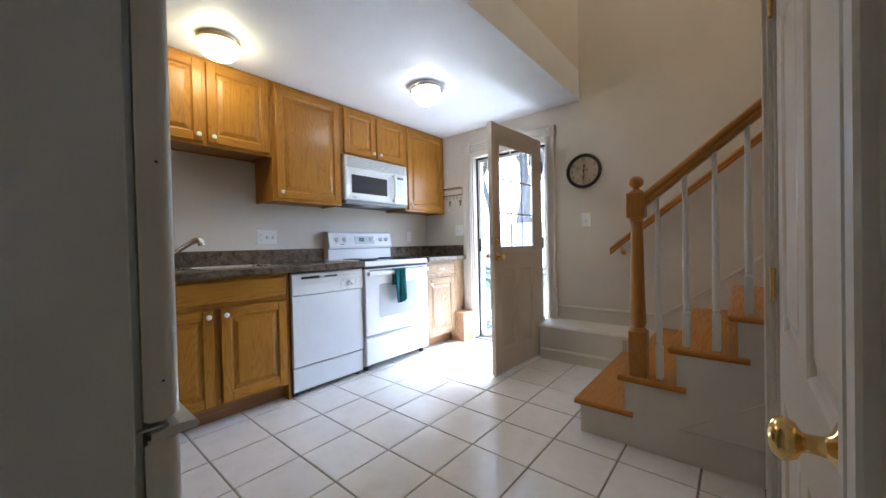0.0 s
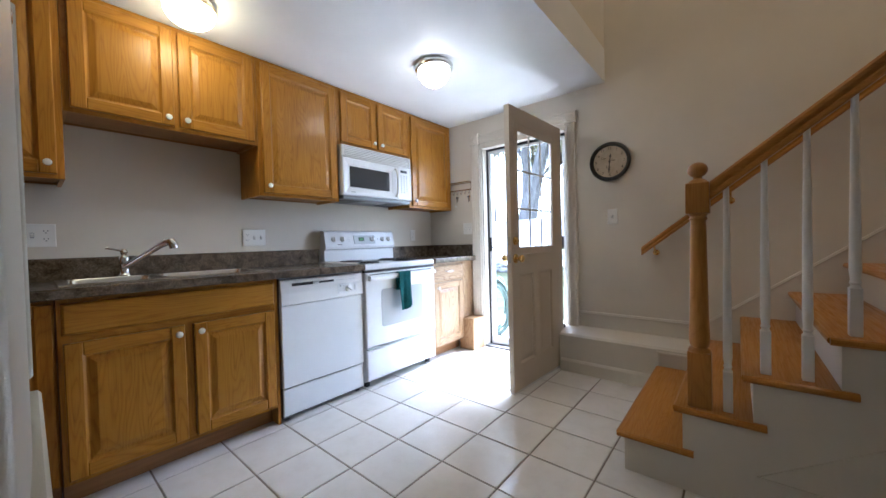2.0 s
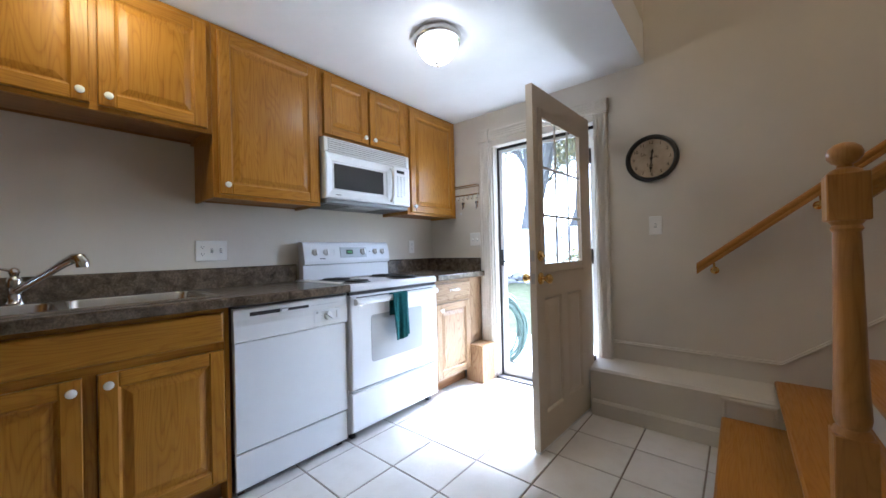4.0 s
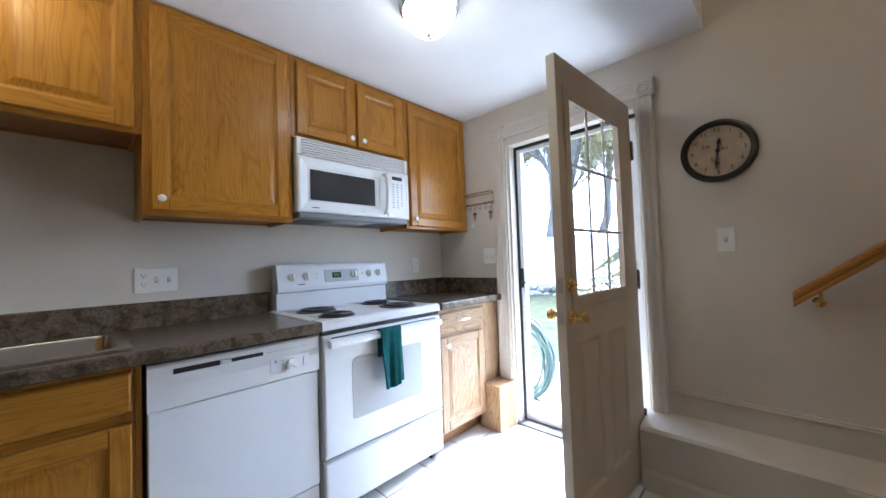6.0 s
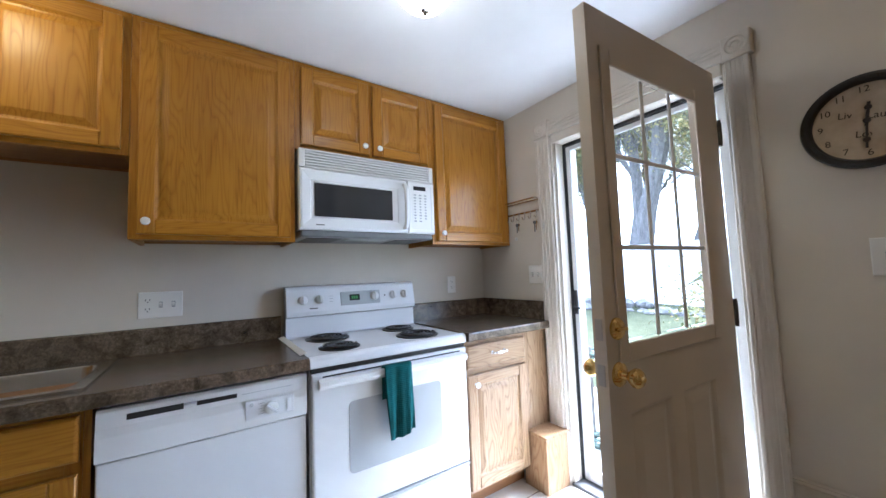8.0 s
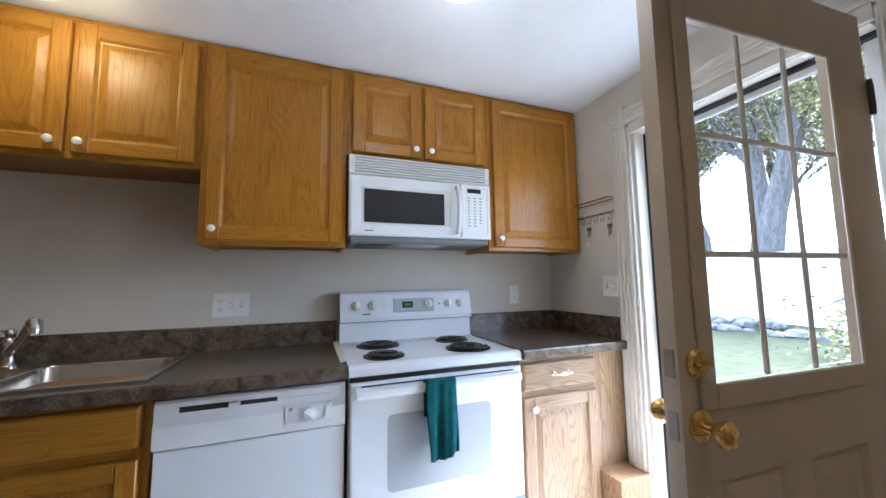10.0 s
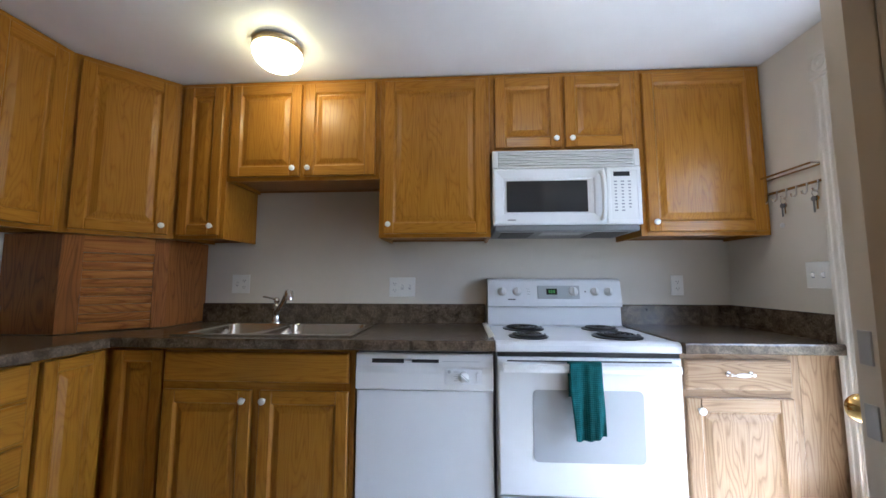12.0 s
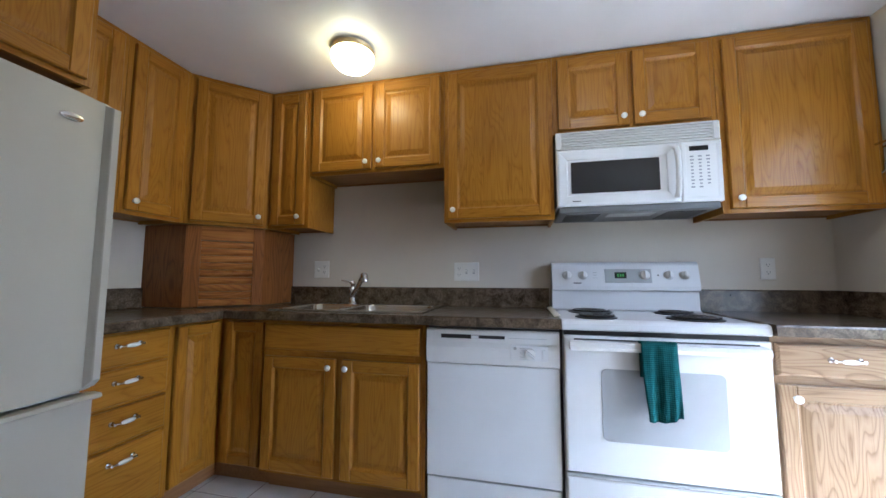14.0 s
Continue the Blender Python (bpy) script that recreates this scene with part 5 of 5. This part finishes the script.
part("panel_bead", one(2.72, 4.6, SIDE - 0.010, SIDE + 0.0014, 0.143, 0.156, 0.002), stair_side, stairs)
landing = structure("landing", one(NOSE + STEPS * RUN, 5.0, SIDE, WN, RISE * STEPS - 0.2, RISE * STEPS - 0.03), oak_tread, "oak boards at the head of the stairs", "floor")

rail = thing("stair_railing", Matrix(), "oak banister with turned newel post and white balusters", "banister")
NX, NY = 2.547, -1.098
bm = B()
s = 0.040
box(bm, NX - s, NX + s, NY - s, NY + s, 2 * RISE, 0.585, 0.003)
prism_pts = [(s, 0.585), (0.036, 0.597), (0.030, 0.603), (0.034, 0.612), (0.037, 0.63), (0.033, 0.75), (0.0275, 1.10), (0.026, 1.125), (0.032, 1.135), (0.028, 1.145), (0.036, 1.156)]
lathe(bm, prism_pts, Matrix.Translation((NX, NY, 0)), 24)
box(bm, NX - s, NX + s, NY - s, NY + s, 1.156, 1.282, 0.003)
lathe(bm, [(0.038, 1.282), (0.030, 1.292), (0.016, 1.300), (0.015, 1.307), (0.026, 1.314), (0.034, 1.326), (0.0355, 1.338), (0.031, 1.352), (0.020, 1.363), (0.008, 1.367), (0, 1.3675)], Matrix.Translation((NX, NY, 0)), 24)
part("newel_post", bm, oak_post, rail, "turned oak newel post with ball top", smooth=True)


def along(bm, profile, y, x0, z0, x1):
    lo = [bm.verts.new((x0, y + a, z0 + b)) for a, b in profile]
    hi = [bm.verts.new((x1, y + a, z0 + b + (x1 - x0) * SLOPE)) for a, b in profile]
    n = len(profile)
    bm.faces.new(lo), bm.faces.new(hi[::-1])
    for i in range(n):
        bm.faces.new((lo[i], lo[(i + 1) % n], hi[(i + 1) % n], hi[i]))


RAIL = [(-0.020, -0.040), (-0.030, -0.034), (-0.030, -0.020), (-0.024, -0.012), (-0.031, 0.004), (-0.030, 0.020), (-0.020, 0.032), (0.0, 0.036), (0.020, 0.032), (0.030, 0.020), (0.031, 0.004), (0.024, -0.012), (0.030, -0.020), (0.030, -0.034), (0.020, -0.040)]
bm = B()
along(bm, RAIL, NY, NX + 0.0405, 1.249, 4.62)
part("handrail", bm, oak_rail, rail)
k = 0
while True:
    x = 2.638 + 0.11225 * k
    i = int((x - NOSE - 0.01) / RUN)
    z0 = RISE * (i + 1)
    z1 = 1.247 + (x - NX - 0.0405) * SLOPE - 0.034
    if x > 4.3:
        break
    q = 0.0155
    h = z1 - z0
    bm = one(x - q, x + q, NY - q, NY + q, z0 + 0.0003, z0 + 0.165, 0.002)
    lathe(bm, [(0.0150, z0 + 0.165), (0.011, z0 + 0.174), (0.015, z0 + 0.182), (0.012, z0 + 0.190), (0.0155, z0 + 0.225), (0.0145, z0 + 0.30), (0.0095, z1 - 0.03), (0.0095, z1 + 0.012)], Matrix.Translation((x, NY, 0)), 14)
    part("baluster", bm, white_wood, rail, "white turned baluster", smooth=True)
    k += 1
wr = thing("wall_handrail", Matrix(), "oak handrail on brass brackets along the stair wall", "handrail")
bm = B()
along(bm, [(a * 0.85, b * 0.85) for a, b in RAIL], WN - 0.075, 2.135, 0.965, 4.6)
part("rail", bm, oak_rail, wr)
for x in (2.215, 2.640, 3.6):
    z = 0.965 + (x - 2.135) * SLOPE - 0.034
    bm = lathe(B(), [(0.022, 0), (0.022, 0.004), (0.010, 0.008), (0.007, 0.012), (0, 0.012)], Matrix.Translation((x, WN, z - 0.045)) @ pose(0, 0, 0, 90), 16)
    tube(bm, [(x, WN - 0.008, z - 0.045), (x, WN - 0.05, z - 0.042), (x, WN - 0.072, z - 0.025), (x, WN - 0.075, z + 0.002)], 0.006, 8)
    part("bracket", bm, brass, wr, "brass handrail bracket", smooth=True)

# ---- outside ----
grass_mat = material("lawn", (0.10, 0.15, 0.05), 1.0, spec=0.05)
gv = coords(grass_mat)
paint(grass_mat, ramp(grass_mat, noise_tex(grass_mat, gv, 5, 6, 0.7), [(0.3, (0.055, 0.060, 0.034)), (0.6, (0.088, 0.095, 0.056)), (0.8, (0.13, 0.12, 0.08))]))
bump(grass_mat, noise_tex(grass_mat, gv, 60, 3), 0.6, 0.03)
gravel = material("pale_concrete_drive", (0.55, 0.54, 0.52), 0.9)
paint(gravel, ramp(gravel, noise_tex(gravel, coords(gravel), 9, 6), [(0.3, (0.48, 0.47, 0.45)), (0.7, (0.62, 0.61, 0.59))]))
bark = material("grey_bark", (0.16, 0.14, 0.125), 0.95)
bv = coords(bark, (6, 6, 1.2))
paint(bark, ramp(bark, noise_tex(bark, bv, 3, 6, 0.7), [(0.3, (0.068, 0.064, 0.062)), (0.65, (0.20, 0.19, 0.183))]))
bump(bark, noise_tex(bark, bv, 5, 5), 0.9, 0.03)
leaf_mat = material("pale_autumn_leaf", (0.16, 0.18, 0.05), 0.6)
linfo = node(leaf_mat, "ShaderNodeNewGeometry")
paint(leaf_mat, ramp(leaf_mat, linfo.outputs["Random Per Island"], [(0.0, (0.12, 0.145, 0.055)), (0.40, (0.25, 0.25, 0.10)), (0.75, (0.38, 0.32, 0.13)), (1.0, (0.30, 0.20, 0.08))]))
stone_mat = material("grey_field_stone", (0.32, 0.31, 0.29), 0.9)
paint(stone_mat, ramp(stone_mat, noise_tex(stone_mat, coords(stone_mat, (1, 1, 1), 7.0), 6, 5), [(0.3, (0.09, 0.088, 0.085)), (0.7, (0.22, 0.215, 0.205))]))
hose_mat = material("pale_green_vinyl_hose", (0.085, 0.130, 0.115), 0.4)

GZ = -0.14
bm = B()
n = 40
xs = [-400, -150, -60, -30] + [-16 + 32 * i / n for i in range(n + 1)] + [30, 60, 150, 400]
ys = [-400, -100, -20, OUT + 0.02] + [0.5 + 0.6 * i for i in range(28)] + [25, 40, 80, 200, 400]


def ground_z(x, y):
    h = 0.0
    if y > 8.8:
        h = min((y - 8.8) * 0.36, 2.35) * (1.0 if x < -2.2 else max(0.25, 1 - (x + 2.2) * 0.12))
    return GZ + h + 0.03 * noise.noise((x * 0.5, y * 0.5, 0)) * (1 if y > 1 else 0)


gv_ = [[bm.verts.new((x, y, ground_z(x, y))) for x in xs] for y in ys]
for a, b in zip(gv_, gv_[1:]):
    for i in range(len(xs) - 1):
        bm.faces.new((a[i], a[i + 1], b[i + 1], b[i]))
structure("ground", bm, grass_mat, "patchy sunlit lawn with fallen leaves rising to the woods", "ground")
structure("pavement", one(-1.2, 2.6, OUT + 0.012, 1.75, GZ - 0.05, -0.035, 0.01), gravel, "pale concrete stoop outside the back door", "pavement")
bm = B()
rows_ = []
for k in range(18):
    x = -16 + 15.5 * k / 17
    rows_.append([bm.verts.new((x, 9.2 + 0.2 * math.sin(k), ground_z(x, 9.2) + 0.08)), bm.verts.new((x + 0.6, 15.1, ground_z(x + 0.6, 15.1) + 0.08))])
for a, b in zip(rows_, rows_[1:]):
    bm.faces.new((a[0], b[0], b[1], a[1]))
structure("road", bm, gravel, "pale sunlit gravel drive beyond the lawn", "road")
rng = random.Random(5)


def rock(x, y, s, flat=0.45):
    bm = B()
    bmesh.ops.create_icosphere(bm, subdivisions=2, radius=1.0)
    off = rng.uniform(0, 50)
    for v in bm.verts:
        k = 1 + 0.35 * noise.noise(v.co * 1.3 + Vector((off, 0, 0)))
        v.co = Vector((v.co.x * k * s, v.co.y * k * s * 0.7, v.co.z * k * s * flat))
    ob = part("rock", bm, stone_mat, None, smooth=False, at=pose(x, y, ground_z(x, y) + s * flat * 0.35, 0, 0, rng.uniform(0, 180)))
    tagged(ob, "grey field stone edging the lawn", "rock", "stones edging the lawn")


for k in range(22):
    rock(-7.4 + 0.34 * k + rng.uniform(-0.08, 0.08), 8.75 + rng.uniform(-0.15, 0.15), rng.uniform(0.16, 0.32))
for k in range(9):
    rock(-5.6 + 0.30 * k + rng.uniform(-0.1, 0.1), 9.1 + rng.uniform(-0.1, 0.15), rng.uniform(0.18, 0.3), 0.6)


def branch(bm, p, d, r, depth, tips):
    pts, rs = [p.copy()], [r]
    n = 5 if depth else 4
    step = (1.15 if depth == 0 else 0.55) * (1 - 0.1 * depth)
    for k in range(n):
        d = (d + Vector((rng.uniform(-0.24, 0.24), rng.uniform(-0.24, 0.24), rng.uniform(-0.05, 0.16)))).normalized()
        p = p + d * step
        r *= 0.86
        pts.append(p.copy())
        rs.append(r)
        if depth < 3 and k >= (1 if depth == 0 else 0):
            for _ in range(2 if depth else 1):
                side = (d + Vector((rng.uniform(-1, 1), rng.uniform(-1, 1), rng.uniform(0.0, 0.6))) * 0.9).normalized()
                branch(bm, p, side, r * 0.55, depth + 1, tips)
        if depth >= 1:
            tips.append(p.copy())
    tube(bm, pts, rs, 8 if depth == 0 else 5)


def tree(x, y, r, lean, leaves, label, size=1.0):
    t = thing("tree", pose(x, y, ground_z(x, y) - 0.1) @ Matrix.Scale(size, 4), label, "tree", "trees beyond the lawn")
    bm, tips = B(), []
    branch(bm, Vector((0, 0, 0)), Vector((lean[0], lean[1], 1)).normalized(), r, 0, tips)
    part("trunk", bm, bark, t, "grey furrowed trunk and limbs", smooth=True)
    vs, fs = [], []
    for p in tips:
        for _ in range(leaves):
            c = p + Vector((rng.gauss(0, 0.38), rng.gauss(0, 0.38), rng.gauss(0, 0.30)))
            a = Vector((rng.uniform(-1, 1), rng.uniform(-1, 1), rng.uniform(-0.6, 0.6))).normalized()
            b = a.cross(Vector((rng.uniform(-1, 1), rng.uniform(-1, 1), rng.uniform(-1, 1)))).normalized()
            s = rng.uniform(0.035, 0.07)
            i = len(vs)
            vs += [c - a * s, c + b * s * 0.5, c + a * s, c - b * s * 0.5]
            fs.append((i, i + 1, i + 2, i + 3))
    me = bpy.data.meshes.new("crown")
    me.from_pydata(vs, [], fs)
    me.materials.append(leaf_mat)
    ob = new("crown", me)
    ob.parent = t
    return t


tree(-6.5, 15.7, 0.34, (0.17, 0.0), 7, "large grey leaning tree with sparse autumn leaves", 1.45)
tree(-7.0, 16.1, 0.26, (-0.06, 0.03), 7, "grey twisted tree with thin autumn leaves", 1.45)
tree(-9.6, 17.0, 0.24, (0.05, 0.0), 18, "grey tree with pale green leaves at the drive")
tree(-0.6, 13.0, 0.22, (-0.05, 0.0), 18, "grey tree with pale green leaves at the drive")
tree(-11.0, 16.5, 0.26, (0.1, 0.0), 18, "grey tree with pale green leaves at the wood's edge")
tree(-8.2, 19.0, 0.24, (0.0, 0.1), 18, "grey tree with pale green leaves at the wood's edge")
tree(-4.5, 16.5, 0.24, (0.1, 0.1), 18, "grey tree with pale green leaves at the wood's edge")

# a low shrub on the lawn
bush = thing("shrub", pose(-0.7, 6.8, ground_z(-0.7, 6.8)), "loose leafy green shrub beside the drive", "shrub")
bm = B()
for k in range(12):
    a = rng.uniform(0, 6.28)
    tube(bm, [(0, 0, -0.05), (0.2 * math.cos(a), 0.2 * math.sin(a), 0.5), (0.5 * math.cos(a), 0.5 * math.sin(a), rng.uniform(0.8, 1.2))], [0.015, 0.01, 0.004], 5)
part("stems", bm, bark, bush)
vs, fs = [], []
for _ in range(1400):
    c = Vector((rng.gauss(0, 0.42), rng.gauss(0, 0.42), abs(rng.gauss(0.55, 0.35))))
    a = Vector((rng.uniform(-1, 1), rng.uniform(-1, 1), rng.uniform(-0.6, 0.6))).normalized()
    b = a.cross(Vector((rng.uniform(-1, 1), rng.uniform(-1, 1), rng.uniform(-1, 1)))).normalized()
    s = rng.uniform(0.03, 0.06)
    i = len(vs)
    vs += [c - a * s, c + b * s * 0.5, c + a * s, c - b * s * 0.5]
    fs.append((i, i + 1, i + 2, i + 3))
me = bpy.data.meshes.new("foliage")
me.from_pydata(vs, [], fs)
me.materials.append(leaf_mat)
new("foliage", me).parent = bush

# hose coiled on a stand beside the stoop
hose = thing("garden_hose", pose(0.50, 0.62, -0.035), "pale green garden hose coiled on a wall stand", "hose")
bm = B()
for k in range(11):
    r1, r2 = 0.14 + 0.022 * (k % 4), 0.24 + 0.024 * (k % 5)
    off = 0.016 * (k // 2) - 0.03
    pts = [(r1 * math.cos(a) + 0.01 * (k % 2), off + 0.012 * math.sin(3 * a + k), 0.34 + r2 * math.sin(a) - 0.01 * k % 0.03) for a in [2 * math.pi * i / 32 for i in range(33)]]
    tube(bm, pts, 0.0105, 8)
part("coil", bm, hose_mat, hose, smooth=True)
bm = tube(B(), [(0, 0, 0), (0, 0, 0.70)], 0.012, 8)
tube(bm, [(-0.09, 0, 0.0), (0.09, 0, 0.0)], 0.010, 8)
tube(bm, [(0, -0.10, 0.60), (0, 0.10, 0.60)], 0.012, 8)
part("stand", bm, bark, hose)

# ---- floor tiles ----
PX, PY, X0, Y0, GAP = 0.311, 0.306, 0.627, -0.400, 0.007
floor_ob = bpy.data.objects["floor"]


def tile_mesh(w, d):
    bm = B()
    stepped(bm, -w / 2, w / 2, -d / 2, d / 2, [(0, -0.0035), (0.0012, -0.0008), (0.004, 0.0)], back=-0.0042)
    bm.transform(Matrix(((1, 0, 0, 0), (0, 0, 1, 0), (0, 1, 0, 0), (0, 0, 0, 1))))
    bmesh.ops.recalc_face_normals(bm, faces=bm.faces)
    me = bpy.data.meshes.new("tile")
    bm.to_mesh(me)
    bm.free()
    me.materials.append(tile_mat)
    return me


cache = {}
for i in range(-3, 12):
    for j in range(-12, 3):
        x0, x1 = X0 + i * PX + GAP / 2, X0 + (i + 1) * PX - GAP / 2
        y0, y1 = Y0 + j * PY + GAP / 2, Y0 + (j + 1) * PY - GAP / 2
        x0, x1, y0, y1 = max(x0, 0.004), min(x1, WE - 0.004), max(y0, WS + 0.004), min(y1, WN + 0.0)
        if x1 - x0 < 0.03 or y1 - y0 < 0.03:
            continue
        key = (round(x1 - x0, 3), round(y1 - y0, 3))
        if key not in cache:
            cache[key] = tile_mesh(*key)
        t = new("tile", cache[key])
        t.matrix_basis = pose((x0 + x1) / 2, (y0 + y1) / 2, random.uniform(-0.0004, 0.0002), random.uniform(-0.1, 0.1), random.uniform(-0.1, 0.1))
        t.parent = floor_ob
